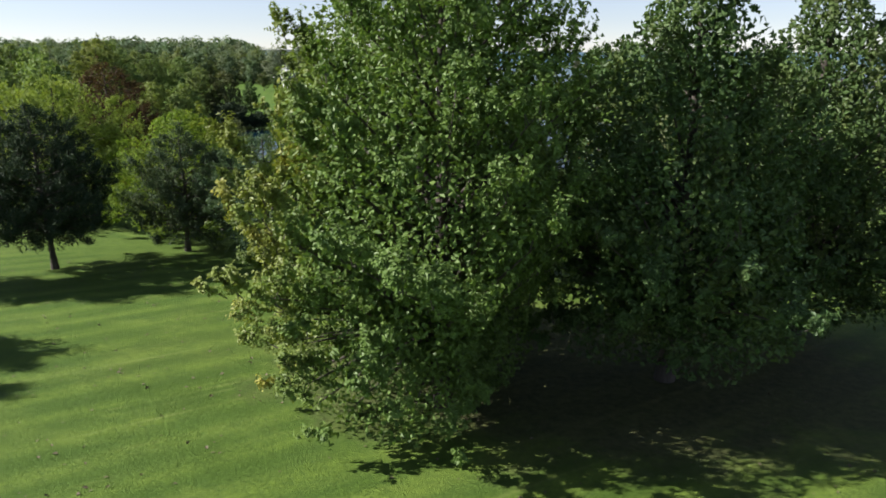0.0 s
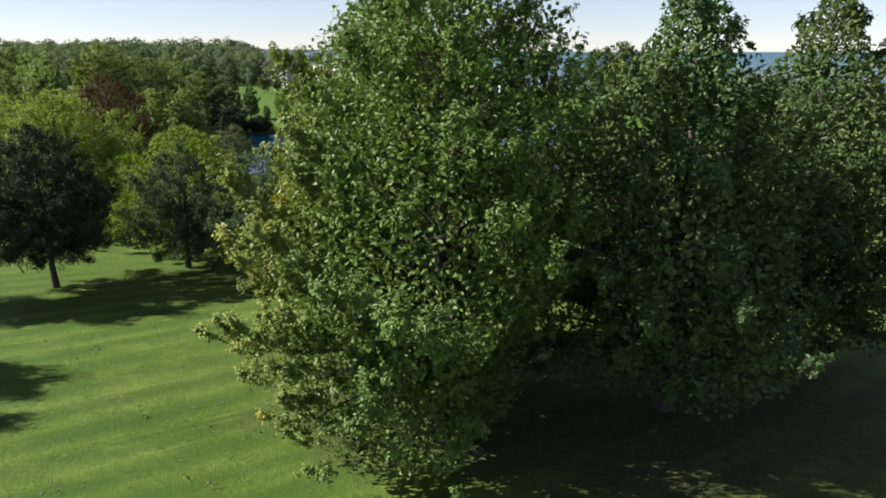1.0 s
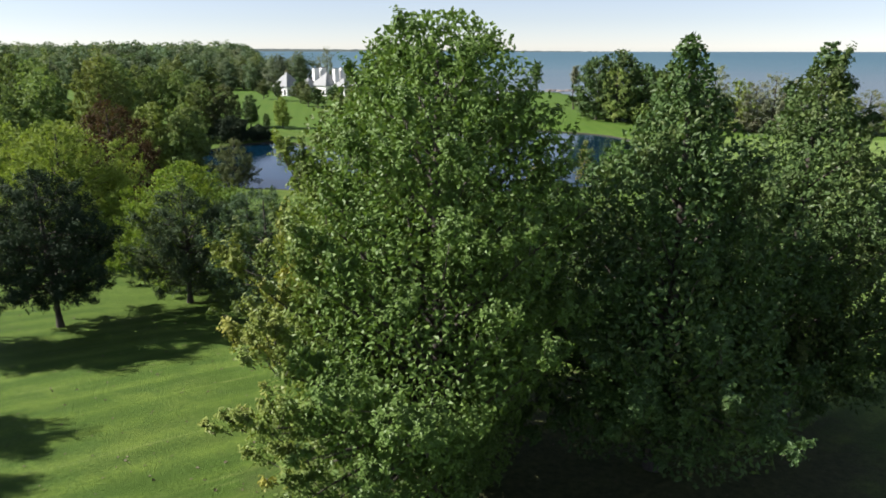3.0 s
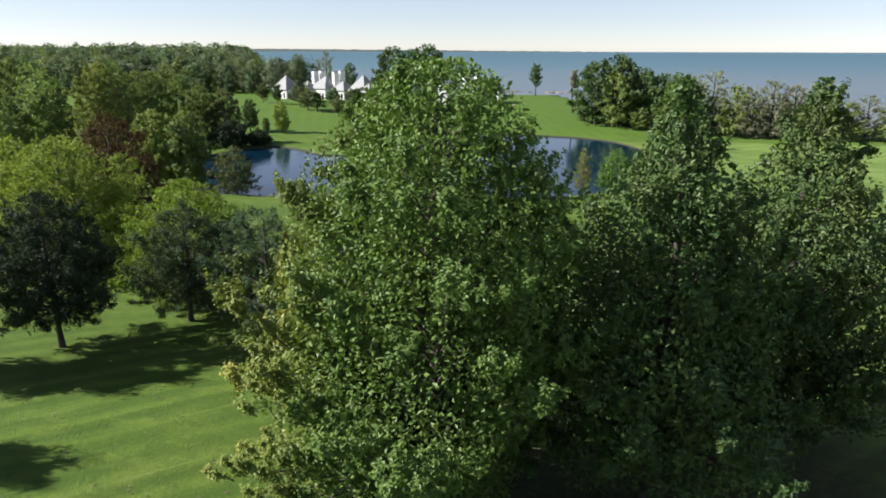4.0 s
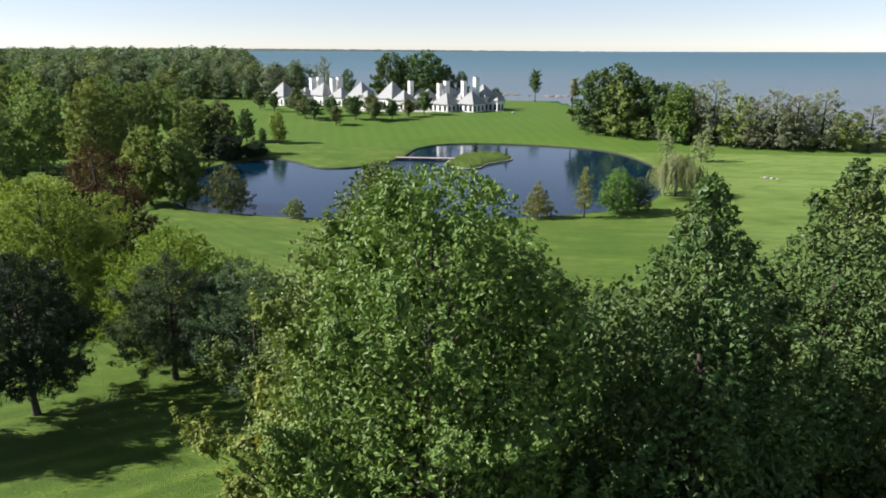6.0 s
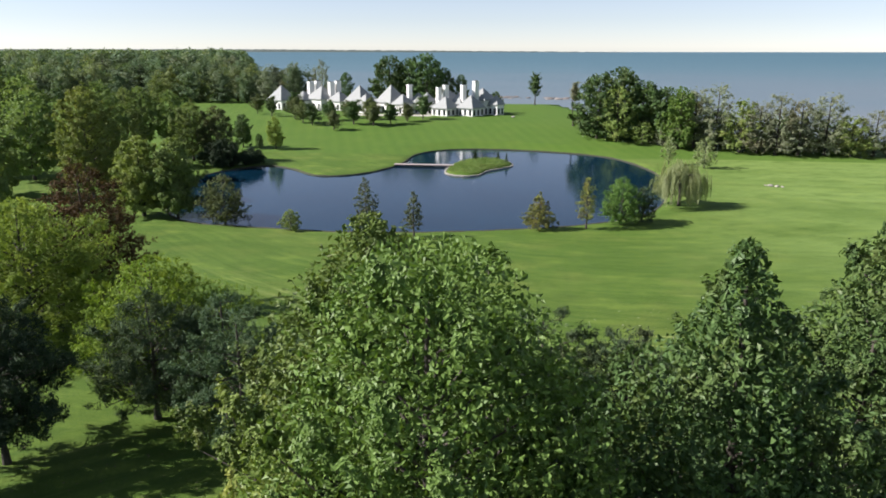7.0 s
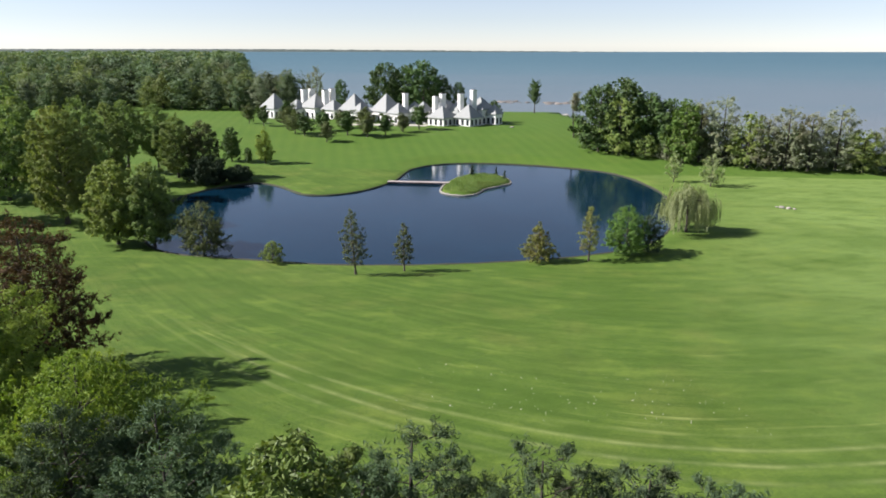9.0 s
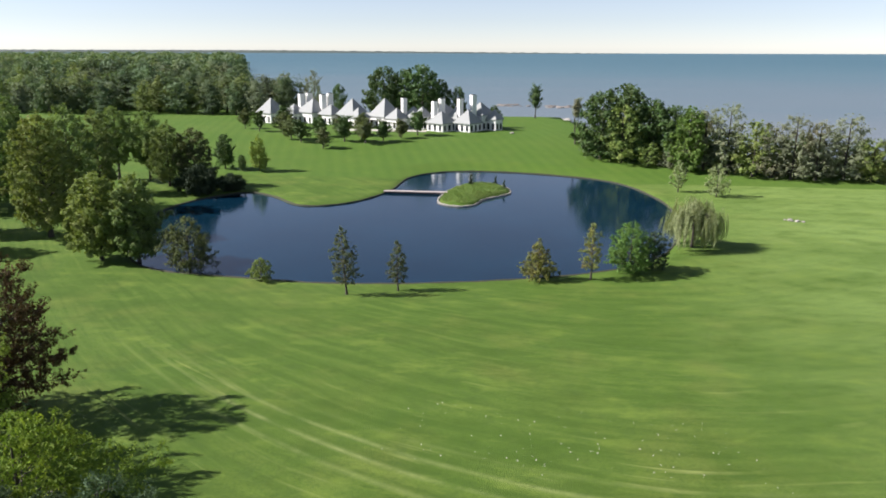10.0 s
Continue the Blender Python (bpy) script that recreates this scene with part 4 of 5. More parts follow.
def weeping(name, seed, height, radius, mat, strands, leaf):
    """A weeping tree: an arched dome from which leafy strands hang almost to the ground."""
    rng = np.random.default_rng(seed)
    root = new(name)
    th = np.arange(strands) * 2.39996 + rng.normal(0, 0.2, strands)
    th = th + 0.11 * np.sin(17 * th)            # strands hang together in tresses
    u = np.sqrt((np.arange(strands) + 0.5) / strands)
    wob = 1 + 0.14 * np.sin(3 * th + 1) + 0.14 * np.sin(5 * th) + 0.1 * np.sin(17 * th + 2)
    r = radius * u * wob * rng.uniform(0.85, 1.05, strands)
    top = height * (1 - 0.42 * u ** 2.4) * rng.uniform(0.9, 1.02, strands) * (1 + 0.2 * np.sin(4 * th + 6 * u) * u + 0.1 * np.sin(9 * th + 14 * u))
    low = np.where(u > 0.55, rng.uniform(0.6, 0.38 * height, strands) + 0.05 * height * (1 + np.sin(7 * th + 2)), top * 0.6)
    pos, along, nrm = [], [], []
    for i in range(strands):
        k = int((top[i] - low[i]) / 0.075) + 4
        q = np.linspace(0, 1, k)
        z = top[i] + (low[i] - top[i]) * q
        rr = r[i] + 0.35 * np.sin(q * 2.2) + rng.normal(0, 0.07, k)
        pos.append(np.stack([rr * np.cos(th[i]) + rng.normal(0, 0.09, k), rr * np.sin(th[i]) + rng.normal(0, 0.09, k), z], 1))
        along.append(np.stack([np.cos(th[i]) * 0.5 + rng.normal(0, 0.35, k), np.sin(th[i]) * 0.5 + rng.normal(0, 0.35, k), np.full(k, -1.0)], 1))
        nrm.append(np.stack([np.full(k, np.cos(th[i])), np.full(k, np.sin(th[i])), np.full(k, 0.5)], 1) + rng.normal(0, 0.4, (k, 3)))
    pos, along, nrm = np.concatenate(pos), np.concatenate(along), np.concatenate(nrm)
    v, q = leaf_quads(rng, pos, nrm, np.full(len(pos), leaf), np.full(len(pos), leaf * 0.34), along)
    hs = np.linspace(0, height * 0.8, 7)
    tv, tq = tube(np.stack([0.1 * np.sin(hs), 0.05 * hs, hs], 1), 0.32 * (1 - hs / height) + 0.03, 9)
    trunk = child("trunk", mesh_np("trunk", tv, tq, BARK, True), root)
    for i in range(10):
        a, f = i * 0.628 + 0.2, rng.uniform(0.4, 0.75)
        t = np.linspace(0, 1, 7)[:, None]
        p0, p2 = np.array((0, 0.1, height * 0.35)), np.array((radius * f * math.cos(a), radius * f * math.sin(a), height * 0.78))
        p1 = np.array((p2[0] * 0.35, p2[1] * 0.35, height * 0.85))
        lv, lq = tube(p0 * (1 - t) ** 2 + 2 * p1 * t * (1 - t) + p2 * t * t, np.linspace(0.13, 0.02, 7), 6)
        child("limb", mesh_np("limb", lv, lq, BARK, True), trunk)
    child("crown", mesh_np("crown", v, q, mat), root)
    return root


t = weeping("willow_tree", 58, 8.3, 5.2, SILVER, 460, 0.34)
tagged(plant(t, 30.1, 107.0), "grey-green weeping willow beside the pond", "tree", "pond trees")
t = bank_tree("young_tree", 59, 7.9, 2.3, SLIM_RINGS, SILVER, 26, 1.3, shoot=0.8, leaf=0.24, rise=0.8)
tagged(plant(t, 37.2, 158.5), "thin pale young tree on the lawn", "tree", "pond trees")
t = bank_tree("young_tree", 60, 8.2, 3.4, ROUND_RINGS, SILVER, 30, 1.3, shoot=0.8, leaf=0.24, rise=0.8)
tagged(plant(t, 45.0, 153.6), "thin greyish young tree on the lawn", "tree", "pond trees")

# the stand of trees by the pond's end
TALL_RINGS = [(0.24, 0.4), (0.36, 0.8), (0.55, 1.0), (0.7, 0.95), (0.84, 0.7), (0.94, 0.42), (1.0, 0.12)]
FULL_RINGS = [(0.1, 0.72), (0.2, 0.92), (0.38, 1.0), (0.55, 0.99), (0.7, 0.9), (0.84, 0.7), (0.94, 0.46), (1.0, 0.16)]


def stand_tree(seed, h, r, rings, mat, n=44, leaf=0.4, density=1.5, name="broadleaf_tree", **more):
    return bough_tree(name, seed, h, [(q, r * k) for q, k in rings], mat, n, leaf, density * 0.72, 1.4, 7, 7, twig=0.66, sides=4, rise=0.7, fork=0.12, inner=0.16, core=1.4, **more)


for seed, x, y, h, r, rings, mat, n, label in [
        (61, -86.0, 99.3, 22.4, 7.3, FULL_RINGS, BROAD_WARM, 74, "tall light green tree near the pond"), (62, -96.0, 122.0, 22.6, 6.4, FULL_RINGS, BROAD, 50, "tall green tree behind the pond"),
        (63, -68.3, 86.6, 14.5, 5.6, FULL_RINGS, BROAD_WARM, 54, "yellow-green tree on the pond bank"), (64, -62.0, 87.0, 15.0, 4.7, FULL_RINGS, BROAD, 54, "deep green tree on the pond bank"),
        (65, -105.6, 156.0, 19.3, 6.2, TALL_RINGS, BROAD, 40, "green tree with a tall bare trunk behind the pond"), (66, -97.6, 157.2, 18.2, 6.2, TALL_RINGS, BROAD, 40, "green tree with a tall bare trunk behind the pond"),
        (72, -99.5, 138.0, 20.0, 5.8, FULL_RINGS, BROAD, 44, "tall green tree behind the pond"), (67, -88.6, 150.0, 15.6, 6.4, FULL_RINGS, BROAD, 44, "green tree behind the pond"), (68, -82.0, 150.5, 14.8, 5.2, FULL_RINGS, DUSKY, 36, "dusky reddish-green tree behind the pond")]:
    tagged(plant(stand_tree(seed, h, r, rings, mat, n), x, y), label, "tree", "trees at the pond's end")
dark = stand_tree(69, 18.0, 7.6, FULL_RINGS, BROAD, 30, 0.65, 1.0)
tagged(plant(dark, -152.0, 176.0), "dark green tree by the lawn", "tree", "trees at the pond's end")
for i, (x, y, sc) in enumerate([(-128.0, 141.0, 1.05), (-140.0, 158.0, 1.0), (-112.0, 118.0, 1.0), (-132.0, 122.0, 1.05), (-165.0, 190.0, 1.1), (-185.0, 205.0, 1.1), (-180.0, 165.0, 1.1), (-99.0, 86.0, 0.78), (-160.0, 150.0, 1.05), (-107.0, 98.0, 0.95)]):
    tagged(replant(dark, x, y, sc, 67 * i + 30), "dark green tree by the lawn", "tree", "trees at the pond's end")
t = stand_tree(70, 7.0, 6.2, ROUND_RINGS, PINE, 46, 0.36, name="bank_shrub")
tagged(plant(t, -77.0, 142.0), "dark spreading shrub on the pond bank", "shrub", "trees at the pond's end")
tagged(replant(t, -71.0, 146.5, 0.62, 200), "dark spreading shrub on the pond bank", "shrub", "trees at the pond's end")
t = stand_tree(77, 9.6, 4.6, ROUND_RINGS, DUSKY, 36, 0.24, name="bank_tree")
tagged(plant(t, -51.6, 83.6), "dark thin-leaved tree leaning over the water", "tree", "trees at the pond's end")
small = stand_tree(78, 10.0, 3.2, FULL_RINGS, OAK_DEEP, 34, 0.32, name="lawn_tree")
tagged(plant(small, -84.6, 174.9), "small round green tree on the lawn", "tree", "trees at the pond's end")
tagged(replant(small, -78.8, 173.0, 0.46, 120), "small round green bush on the lawn", "shrub", "trees at the pond's end")
t = stand_tree(79, 9.6, 2.9, FULL_RINGS, OLIVE, 28, 0.3, name="lawn_tree")
tagged(plant(t, -73.7, 172.8), "small olive green tree on the lawn", "tree", "trees at the pond's end")

lone = grow_tree("lone_tree", 71, 15.0, 3.6, "round", OAK_DEEP, 90, 50, 1.0, 0.4, base=0.35, limbs=10)
tagged(plant(lone, 2.7, 303.0), "lone dark tree above the lake shore", "tree")
thin = grow_tree("shore_tree", 72, 16.1, 2.6, "round", GREY, 45, 40, 0.9, 0.35, base=0.55, limbs=10)
tagged(plant(thin, 15.8, 222.0), "tall thin greyish tree", "tree", "lakeside thicket")
THICK_RINGS = [(0.04, 0.85), (0.15, 0.95), (0.35, 1.0), (0.55, 0.95), (0.72, 0.84), (0.86, 0.66), (0.95, 0.44), (1.0, 0.22)]


def thicket_tree(seed, r, mat, n, leaf, twigs=4, leaves=6, density=1.1, inner=0.2, **more):
    return bough_tree("thicket_tree", seed, 16.0, [(q, r * k) for q, k in THICK_RINGS], mat, n, leaf, density, 1.6, twigs, leaves, twig=0.8, rise=1.1, fork=0.06, inner=inner, core=1.3, sides=3, **more)


th1 = thicket_tree(73, 6.6, OAK_DEEP, 30, 0.62)
th2 = thicket_tree(74, 5.4, GREY, 30, 0.4, leaves=6, lift=0.6, density=1.0, inner=0.12, lobes=0.28, inside=0.5)
th3 = thicket_tree(75, 4.2, BRIGHT, 26, 0.55, lift=0.9)
th4 = thicket_tree(76, 5.8, BROAD_WARM, 26, 0.5, lift=0.8, inner=0.12, lobes=0.26)
thicket = [(th1, 22.0, 200, 20.0, 15), (th1, 29.5, 203, 22, 17), (th4, 27.5, 195, 17, 11), (th1, 36, 199, 18.5, 14), (th1, 42, 197, 17, 13), (th3, 44.5, 186, 18, 9.5), (th2, 49.5, 189, 18, 11),
           (th2, 55, 186, 19.5, 12), (th4, 61, 182, 15.5, 11), (th2, 65.5, 181, 15, 11), (th2, 70, 179, 17.5, 12), (th2, 76, 179, 16, 12), (th2, 83.5, 180, 17.5, 12),
           (th4, 89.5, 178, 11.5, 10), (th2, 96, 179, 13, 11), (th4, 103, 177, 12, 11), (th1, 48, 200, 15, 13), (th1, 57, 193, 11, 12), (th2, 66, 189, 12, 12), (th1, 74, 188, 10, 12),
           (th2, 81, 189, 12, 12), (th1, 90, 188, 9, 12), (th4, 35, 192, 7, 7), (th2, 41, 190, 6.5, 7)]
radius_of = {th1: 6.6, th2: 5.4, th3: 4.2, th4: 5.8}
label_of = {th1: "dense dark green tree in the lakeside thicket", th2: "grey thin-leaved tree in the lakeside thicket", th3: "bright green pointed tree in the lakeside thicket",
            th4: "olive green tree in the lakeside thicket"}
used = set()
for i, (proto, x, y, h, w) in enumerate(thicket):
    sc, wide = h / 16.0, 1.25 * (w / 2 / radius_of[proto]) / (h / 16.0)
    if proto in used:
        ob = replant(proto, x, y, sc, 53 * i, wide=wide)
    else:
        used.add(proto)
        ob = proto
        ob.matrix_basis = pose(x, y, ground_z(x, y) - 0.1, 0, 0, 53 * i) @ Matrix.Diagonal((sc * wide, sc * wide, sc, 1))
    tagged(ob, label_of[proto], "tree", "lakeside thicket")

# behind and before the house
for i, (x, y, top, w) in enumerate([(-62, 290, 22.2, 21), (-45, 287, 23.2, 22), (-53, 292, 21, 18), (-37.5, 292, 17, 12), (-29.7, 288, 14.3, 8.5), (-95.3, 300, 21, 8), (-81.4, 288, 15, 9), (-13.1, 262, 8.6, 7), (-115, 318, 19, 13), (-105, 322, 17, 12)]):
    sc, proto = top / 16.0, (th1 if i not in (5, 8, 9) else th2)
    tagged(replant(proto, x, y, sc, 41 * i, wide=(w / 2 / radius_of[proto]) / sc), "large dark green tree behind the house" if proto is th1 else "pale green tree behind the house", "tree", "house trees")
row_tree = grow_tree("lawn_tree", 81, 7.0, 2.9, "round", DUSKY, 70, 30, 0.6, 0.34, base=0.2, limbs=9, tip=0.2, rise=0.4)
row_tree2 = grow_tree("lawn_tree", 82, 7.0, 2.6, "round", OAK_DEEP, 70, 30, 0.6, 0.36, base=0.22, limbs=9, tip=0.2, rise=0.4)
spots = [(-106.7, 245.6), (-98, 237.8), (-80.5, 221.4), (-75.6, 216.5), (-65.2, 206.8), (-61.2, 218.9), (-53.6, 216.5), (-48.2, 220.5), (-43.3, 227.3), (-38.6, 234.2), (-87, 232), (-72, 228), (-67, 235), (-92, 248), (-58, 231)]
for i, (x, y) in enumerate(spots):
    proto = row_tree if i % 2 == 0 else row_tree2
    if i < 2:
        ob = plant(proto, x, y, 1.2)
    else:
        ob = replant(proto, x, y, 1.05 + 0.1 * ((i * 7) % 4), 77 * i, wide=1.25)
    tagged(ob, "small dark green tree on the lawn before the house", "tree", "house lawn trees")


# ---- far woods ----
def wood_edge(y):
    """How far east the woods reach at a given distance."""
    return 1.4 - 0.401 * (y + 20) + 14 * math.exp(-(y - 330) / 90)


def woods(seed, count):
    """Rounded tree heads side by side, each with its own height; coarser the farther off."""
    rng = np.random.default_rng(seed)
    vs, qs, n = [], [], 0
    for _ in range(count):
        y = 430 + 1270 * rng.uniform() ** 1.6
        far = y / 312
        r = rng.uniform(5.0, 9.0) * (1 + 0.28 * (far - 1))
        x = wood_edge(y) - r * 0.8 - rng.uniform(0, 1) ** 1.1 * (0.44 * y + 30)
        h = rng.uniform(17, 25) * (1 - 0.28 * (y - 430) / 1270)
        m = int(120 / far ** 0.6) + 10
        th, u = rng.uniform(0, 6.283, m), rng.uniform(-0.3, 1, m)
        lump = 1 + 0.16 * np.sin(3 * th + h) * np.sin(4 * u + r)
        rr = np.sqrt(1 - u * u) * lump
        dirs = np.stack([rr * np.cos(th), rr * np.sin(th), u * lump], 1)
        c = dirs * (r, r, h * 0.42) + (0, 0, h * 0.55)
        k = np.repeat(np.arange(m), 3)
        off = rng.normal(0, 0.10 * r, (len(k), 3)) * (1, 1, 0.6)
        pos = c[k] + off + (x, y, 3.4)
        sz = 0.20 * r
        v, q = leaf_quads(rng, pos, dirs[k] + (0, 0, 0.25) + rng.normal(0, 0.17, off.shape), sz * 1.3, sz)
        vs.append(v)
        qs.append(q + n)
        n += len(v)
    return mesh_np("woods", np.concatenate(vs), np.concatenate(qs), WOODS)


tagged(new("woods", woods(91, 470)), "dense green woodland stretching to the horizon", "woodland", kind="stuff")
wood_protos = []
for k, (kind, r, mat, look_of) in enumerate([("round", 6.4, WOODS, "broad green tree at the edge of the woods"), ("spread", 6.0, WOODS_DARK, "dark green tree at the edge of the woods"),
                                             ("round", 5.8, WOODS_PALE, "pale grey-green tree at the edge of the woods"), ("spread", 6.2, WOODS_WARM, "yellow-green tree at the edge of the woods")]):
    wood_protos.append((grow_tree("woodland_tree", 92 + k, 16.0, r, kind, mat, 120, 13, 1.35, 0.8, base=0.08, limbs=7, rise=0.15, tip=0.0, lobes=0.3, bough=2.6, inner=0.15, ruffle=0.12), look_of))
planted = set()
wr = random.Random(17)
for j, y0 in enumerate([298, 310, 325, 343, 365, 392, 424]):
    x = wood_edge(y0) - 4 + 5 * (j % 2)
    while x > -0.80 * (y0 + 20):
        k = wr.choices([0, 1, 2, 3], [5, 4, 2.2, 1.2])[0]
        proto, look_of = wood_protos[k]
        sc = wr.uniform(0.85, 1.25) + 0.05 * j
        y = y0 + wr.uniform(-6, 6)
        if k in planted:
            ob = replant(proto, x, y, sc, wr.uniform(0, 360), wide=wr.uniform(1.15, 1.6))
        else:
            planted.add(k)
            ob = plant(proto, x, y, sc)
        tagged(ob, look_of, "tree", "woodland edge")
        x -= wr.uniform(10, 17)

# ---- the house ----
def prism(x, y, z, w, d, h):
    bm = bmesh.new()
    bmesh.ops.create_cube(bm, size=1, matrix=Matrix.Translation((x, y, z + h / 2)) @ Matrix.Diagonal((w, d, h, 1)))
    return bm


def hip(x, y, z, w, d, h, over=0.5, ridge=0.0):
    """A pyramid roof with an overhanging, thick eave; ridge: length of the ridge along x."""
    bm = bmesh.new()
    a, b = w / 2 + over, d / 2 + over
    low = [bm.verts.new((x + sx * a, y + sy * b, z - 0.25)) for sx, sy in ((-1, -1), (1, -1), (1, 1), (-1, 1))]
    up = [bm.verts.new((v.co.x, v.co.y, z)) for v in low]
    p, q = bm.verts.new((x - ridge / 2, y, z + h)), bm.verts.new((x + max(ridge, 0.3) / 2, y, z + h))
    bm.faces.new(low[::-1])
    for i in range(4):
        bm.faces.new((low[i], low[(i + 1) % 4], up[(i + 1) % 4], up[i]))
    bm.faces.new((up[0], up[1], q, p))
    bm.faces.new((up[1], up[2], q))
    bm.faces.new((up[2], up[3], p, q))
    bm.faces.new((up[3], up[0], p))
    return bm


def turned(bm, x, y, angle):
    bmesh.ops.transform(bm, matrix=Matrix.Translation((x, y, 0)) @ Matrix.Rotation(radians(angle), 4, "Z"), verts=bm.verts)
    return bm


def mansion():
    root = new("mansion")
    z0 = 3.55
    # x, y, width, depth, turn, wall height, roof height
    pavilions = [(-105.6, 272, 8, 8.4, 60, 4.2, 5.94), (-87.6, 272, 9.6, 9, 57, 4.8, 5.3), (-69.5, 265, 8.6, 8.8, 59, 4.4, 6.36), (-65.2, 257, 6.2, 6.2, 56, 4, 3.71), (-55.6, 261, 8.6, 8.8, 52, 4.4, 6.78),
                 (-49.6, 254, 5.8, 5.8, 55, 4.2, 3.82), (-43.8, 257, 5.4, 5.4, 56, 4.6, 3.82), (-31.9, 249, 7.6, 7.6, 56, 3.3, 4.13), (-22, 249, 7.2, 7.2, 56, 3.4, 4.77), (-18, 256, 7, 7, 57, 6, 4.45), (-32, 259, 8.6, 8.6, 56, 5.2, 4.24),
                 (-40, 255, 4.6, 4.6, 56, 5, 3.6), (-12.6, 254, 4.4, 4.4, 57, 4.4, 3.39), (-79, 268, 7, 7.4, 58, 4.2, 3.82), (-95.5, 271, 7, 7, 58, 4.2, 3.6), (-26.8, 253, 5, 5, 56, 4.6, 4.45)]
    for x, y, w, d, turn, h, rh in pavilions:
        wall = part("wall", turned(prism(0, 0, z0, w, d, h), x, y, turn), STUCCO, root)
        part("roof", turned(hip(0, 0, z0 + h, w, d, rh), x, y, turn), ROOF, root)
        wh = min(2.2, h - 1.3)
        for side, length, off in ((0, w, d / 2), (-90, d, w / 2)):
            n = max(2, int(length / 2.3))
            for i in range(n):
                u = -length / 2 + (i + 0.5) * length / n
                m = Matrix.Rotation(radians(side), 4, "Z")
                win = prism(u, -off - 0.02, z0 + 0.6, 1.1, 0.12, wh)
                bmesh.ops.transform(win, matrix=m, verts=win.verts)
                pane = part("window", turned(win, x, y, turn), GLASS, wall, "dark glazed window")
                sill = prism(u, -off - 0.07, z0 + 0.46, 1.35, 0.16, 0.14)
                bmesh.ops.transform(sill, matrix=m, verts=sill.verts)
                part("sill", turned(sill, x, y, turn), STUCCO, wall, "white window sill")
    # low wings that join the pavilions
    for xa, ya, xb, yb, h in [(-105, 273, -88, 273, 3.4), (-88, 272, -70, 266, 3.4), (-69, 265, -56, 261, 3.6), (-55, 260, -43, 257, 3.6), (-43, 257, -32, 256, 3.8), (-32, 256, -13, 255, 3.8)]:
        length, ang = math.hypot(xb - xa, yb - ya), math.degrees(math.atan2(yb - ya, xb - xa))
        part("wing", turned(prism(0, 0, z0, length, 4.2, h - 0.1), (xa + xb) / 2, (ya + yb) / 2, ang), STUCCO, root, "low white connecting wing")
        part("roof", turned(hip(0, 0, z0 + h, length, 4.2, 1.7, 0.4, length - 4), (xa + xb) / 2, (ya + yb) / 2, ang), ROOF, root)
    for x, y, w, top in [(-92.8, 273, 2.2, 11.9), (-90.2, 275, 2.2, 12.1), (-83.2, 271, 2.2, 11.8), (-80.9, 273, 2.1, 12.2), (-47.2, 256, 1.7, 11.7), (-34.8, 251, 1.7, 11.0), (-32.2, 252, 1.8, 11.9),
                         (-25.2, 251, 1.7, 12.0), (-20.5, 252, 1.9, 13.4)]:
        stack = part("chimney", turned(prism(0, 0, z0, w, w, top - 0.4), x, y, 40), STUCCO, root, "tall white square chimney")
        part("cap", turned(prism(0, 0, z0 + top - 0.4, w + 0.16, w + 0.16, 0.2), x, y, 40), STUCCO, stack)
        part("flue", turned(prism(0, 0, z0 + top - 0.2, w - 0.7, w - 0.7, 0.25), x, y, 40), GLASS, stack, "dark chimney opening")
    return tagged(root, "sprawling white mansion with pyramid roofs and tall square chimneys", "house")


# pale terrace before the house
bm = prism(-54, 246.5, 3.4, 34, 6.0, 0.48)
me = bpy.data.meshes.new("pavement")
bm.to_mesh(me)
bm.free()
me.materials.append(GRAVEL)
tagged(new("pavement", me), "pale gravel terrace in front of the mansion", "terrace", kind="structure")
mansion()

# footbridge from the bank to the island
bridge = new("footbridge")
part("deck", prism(-26.0, 150.2, 0.06, 15.6, 1.7, 0.12), DECK, bridge)
for dy in (-0.72, 0.72):
    part("beam", prism(-26.0, 150.2 + dy, -0.22, 15.4, 0.14, 0.27), DARK_WOOD, bridge, "side beam of dark red-brown wood")
for px in (-31.5, -26, -20.5):
    for dy in (-0.5, 0.5):
        part("pier", prism(px, 150.2 + dy, -2.0, 0.22, 0.22, 2.04), DARK_WOOD, bridge)
tagged(bridge, "low flat wooden footbridge across the pond to the island", "bridge")

# stone edging of the island
rngp = random.Random(5)
edging = new("stone_edging")
line = ISLAND_LINE
for i in range(0, len(line)):
    a, b = Vector((*line[i], 0)), Vector((*line[(i + 1) % len(line)], 0))
    bm = bmesh.new()
    length = (b - a).length
    turn = math.degrees(math.atan2((b - a).y, (b - a).x))
    bmesh.ops.create_cube(bm, size=1, matrix=pose(*((a + b) / 2 + Vector((0, 0, -0.38 + rngp.uniform(-0.06, 0.06)))), 0, 0, turn + rngp.uniform(-6, 6)) @ Matrix.Diagonal((length * rngp.uniform(0.96, 1.06), rngp.uniform(0.35, 0.5), 0.55, 1)))
    bmesh.ops.bevel(bm, geom=bm.edges[:], offset=0.07, segments=1, affect="EDGES")
    part("stone", bm, STONE, edging)
tagged(edging, "row of pale stones edging the pond island", "edging")
shrub = grow_tree("island_shrub", 83, 3.4, 0.9, "cone", PINE, 30, 40, 0.35, 0.16, base=0.05, limbs=4)
tagged(plant(shrub, -13.5, 160.5), "small dark conical evergreen on the island", "shrub", "island shrubs")
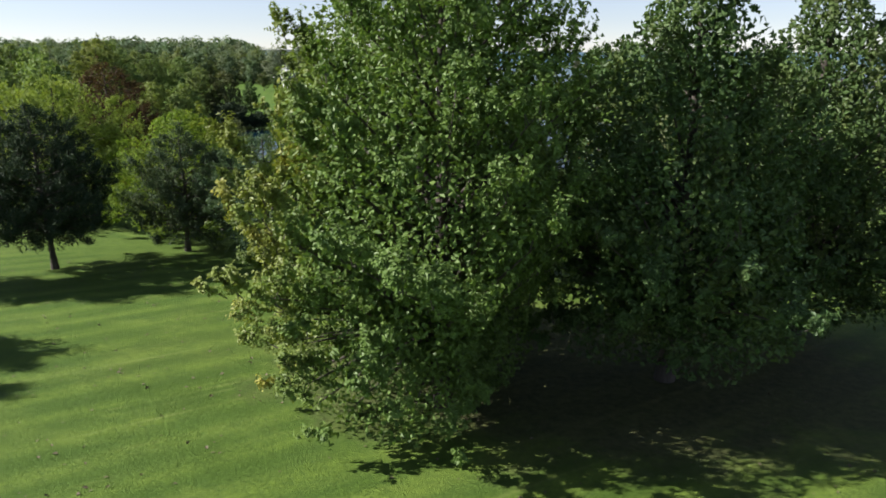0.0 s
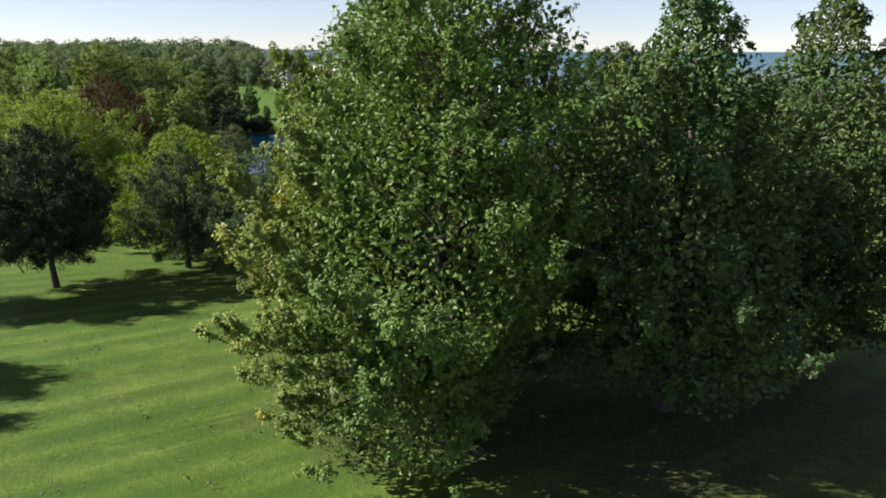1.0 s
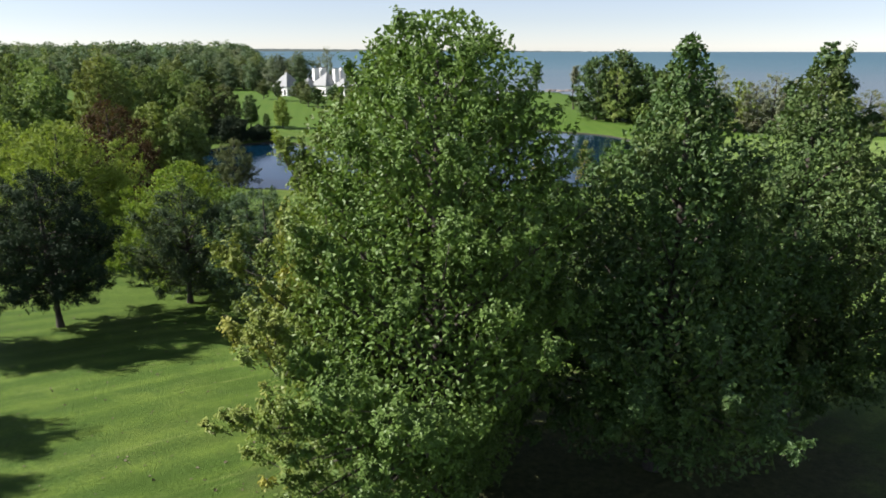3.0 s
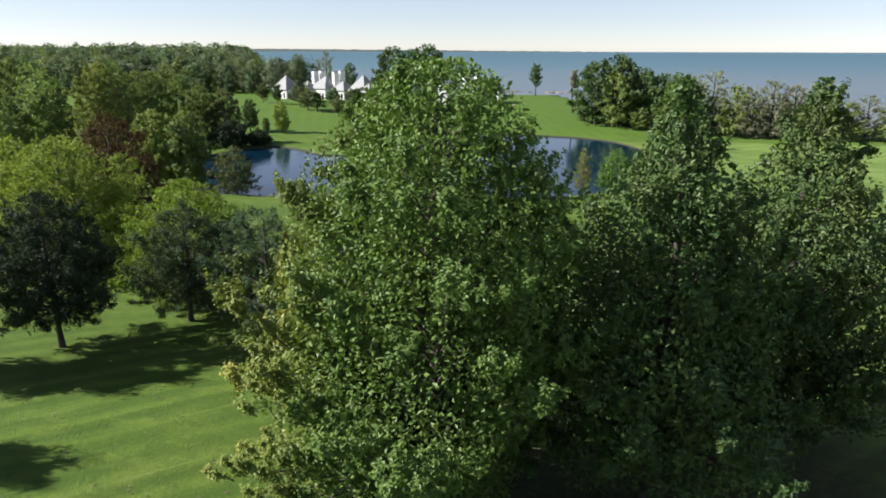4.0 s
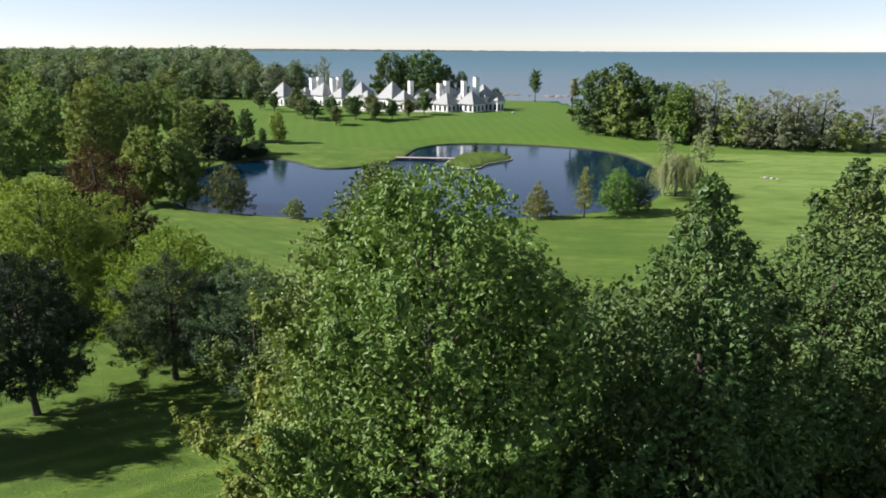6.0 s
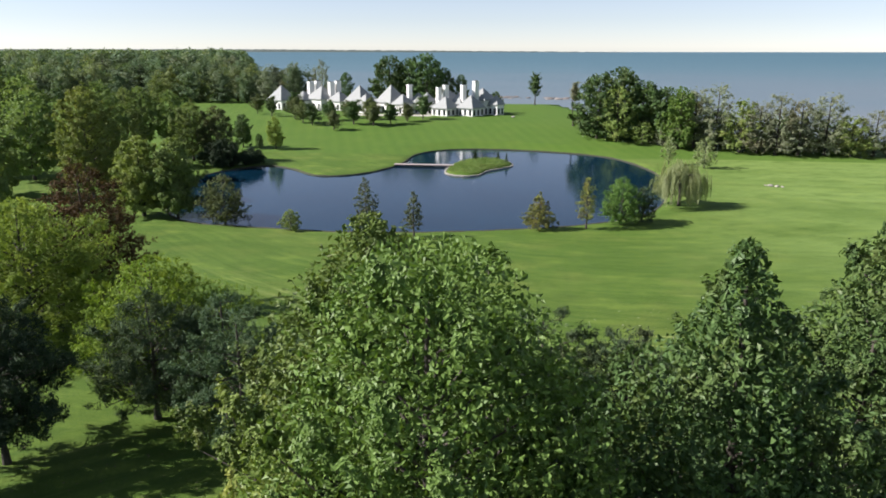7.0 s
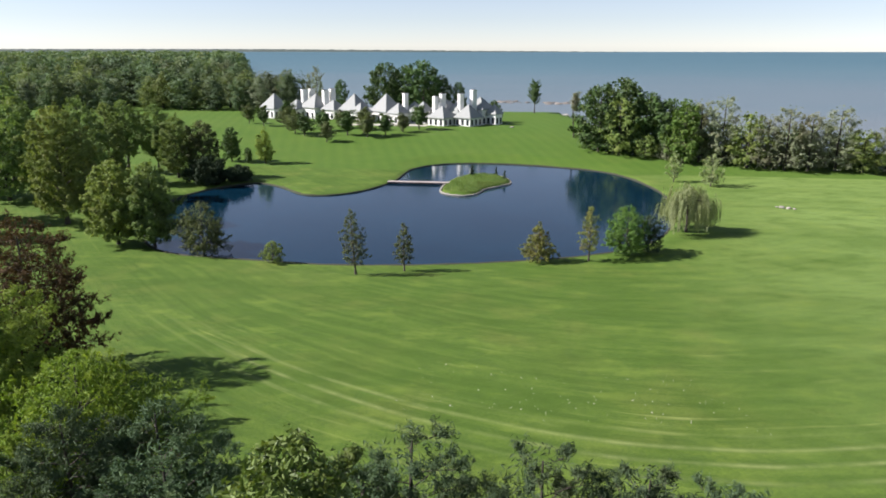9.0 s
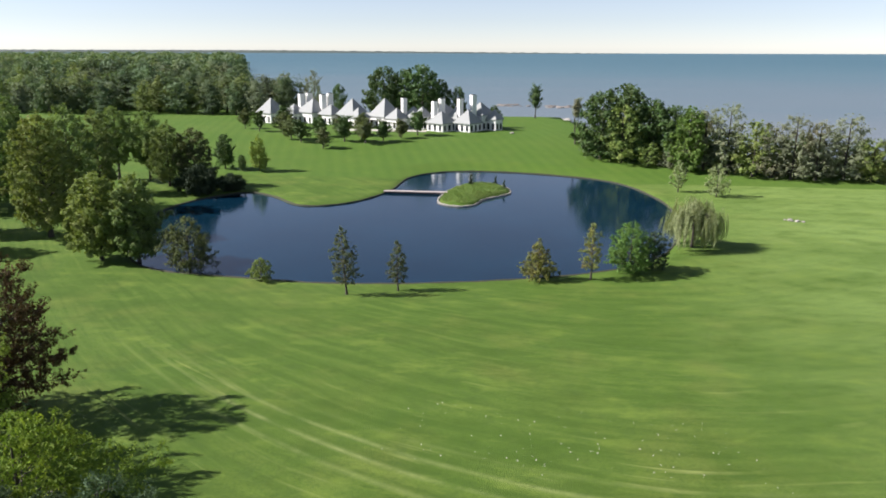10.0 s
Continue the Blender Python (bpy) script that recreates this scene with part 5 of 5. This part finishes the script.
for x, y, sc in [(-7.4, 163.2, 0.75), (-4.9, 156.0, 0.8)]:
    tagged(replant(shrub, x, y, sc, 40), "small dark conical evergreen on the island", "shrub", "island shrubs")


def boulder(seed, r):
    bm = bmesh.new()
    bmesh.ops.create_icosphere(bm, subdivisions=2, radius=r)
    for v in bm.verts:
        v.co *= 1 + 0.35 * noise.noise(v.co / r * 1.3 + Vector((seed * 7.1, 0, 0)))
        v.co.z *= 0.6
    return bm


for i, (x, y, r) in enumerate([(54.2, 130.2, 0.62), (55.4, 129.6, 0.5), (56.4, 129.3, 0.35), (53.3, 130.7, 0.3), (-5.6, 243.5, 0.75)]):
    me = bpy.data.meshes.new("boulder")
    bm = boulder(i, r)
    bm.to_mesh(me)
    bm.free()
    me.materials.append(STONE)
    ob = new("boulder", me)
    ob.location = (x, y, ground_z(x, y) + r * 0.2)
    tagged(ob, "pale boulder lying on the lawn", "rock", "boulders")


# rocks along the water's edge
rocks = new("breakwater")
rr = random.Random(8)
rock_meshes = []
for i in range(6):
    me = bpy.data.meshes.new("rock")
    bm = boulder(20 + i, 1.0)
    bm.to_mesh(me)
    bm.free()
    me.materials.append(WET_ROCK)
    rock_meshes.append(me)
for i in range(56):
    x = rr.gauss(-14, 5) if i % 2 else rr.gauss(19, 5)
    y = (500 if i % 2 else 492) + rr.uniform(-10, 10)
    k = rr.uniform(0.7, 1.7)
    child("rock", rock_meshes[i % 6], rocks, matrix=pose(x, y, LAKE_Z, 0, 0, rr.uniform(0, 360)) @ Matrix.Diagonal((k * 1.6, k, k * 0.8, 1)))
tagged(rocks, "low line of pale rocks lying in the lake", "rocks")


# pale gravel spit beyond the lawn
bm = bmesh.new()
bmesh.ops.create_icosphere(bm, subdivisions=4, radius=1.0)
for v in bm.verts:
    k = 1 + 0.25 * noise.noise(v.co * 1.7) + 0.08 * noise.noise(v.co * 6)
    v.co = Vector((v.co.x * 7.0 * k, v.co.y * 9.0 * k, v.co.z * 3.0 * k))
me = bpy.data.meshes.new("gravel_spit")
bm.to_mesh(me)
bm.free()
me.materials.append(GRAVEL)
spit = new("gravel_spit", me)
spit.location = (17.5, 384, LAKE_Z - 0.6)
tagged(spit, "low pale gravel spit at the lake's edge", "gravel bank")


# ---- litter on the grass ----
def litter(name, seed, n, area, size, mat):
    rng = np.random.default_rng(seed)
    x, y = rng.uniform(area[0], area[1], n), rng.uniform(area[2], area[3], n)
    pos = np.stack([x, y, land(x, y) + 0.03], 1)
    nrm = np.array((0, 0, 1.0)) + rng.normal(0, 0.3, (n, 3))
    sz = size * rng.uniform(0.6, 1.6, n)
    v, q = leaf_quads(rng, pos, nrm, sz, sz * 0.7)
    return new(name, mesh_np(name, v, q, mat))


PALE_BITS = plain("pale_seed_heads", (0.45, 0.45, 0.36), (0.62, 0.62, 0.52), 5.0, 0.8, 0.01)
BROWN_BITS = plain("dry_leaves", (0.07, 0.055, 0.03), (0.15, 0.12, 0.06), 5.0, 0.8, 0.01)
tagged(litter("clover_heads", 95, 110, (-9, 20, 24, 36), 0.11, PALE_BITS), "pale clover heads scattered in the grass", "flowers", kind="stuff")
tagged(litter("fallen_leaves", 96, 1100, (-32, 14, -34, 0), 0.11, BROWN_BITS), "brown fallen leaves scattered on the lawn", "leaves", kind="stuff")


# rough grass on the island
rng = np.random.default_rng(97)
ia = rng.uniform(0, 6.283, 2600)
spot = ISLAND_LINE.mean(0) + (ISLAND_LINE[rng.integers(0, len(ISLAND_LINE), 2600)] - ISLAND_LINE.mean(0)) * np.sqrt(rng.uniform(0, 0.86, 2600))[:, None]
tuft = np.column_stack([spot, land(spot[:, 0], spot[:, 1]) + 0.16])
v, q = leaf_quads(rng, tuft, np.stack([np.cos(ia), np.sin(ia), np.full(2600, 0.25)], 1), np.full(2600, 0.5), np.full(2600, 0.12), np.array((0, 0, 1.0)) + rng.normal(0, 0.3, (2600, 3)))
tagged(new("rough_grass", mesh_np("rough_grass", v, q, BROAD)), "rough tufted grass growing on the island", "grass", kind="stuff")
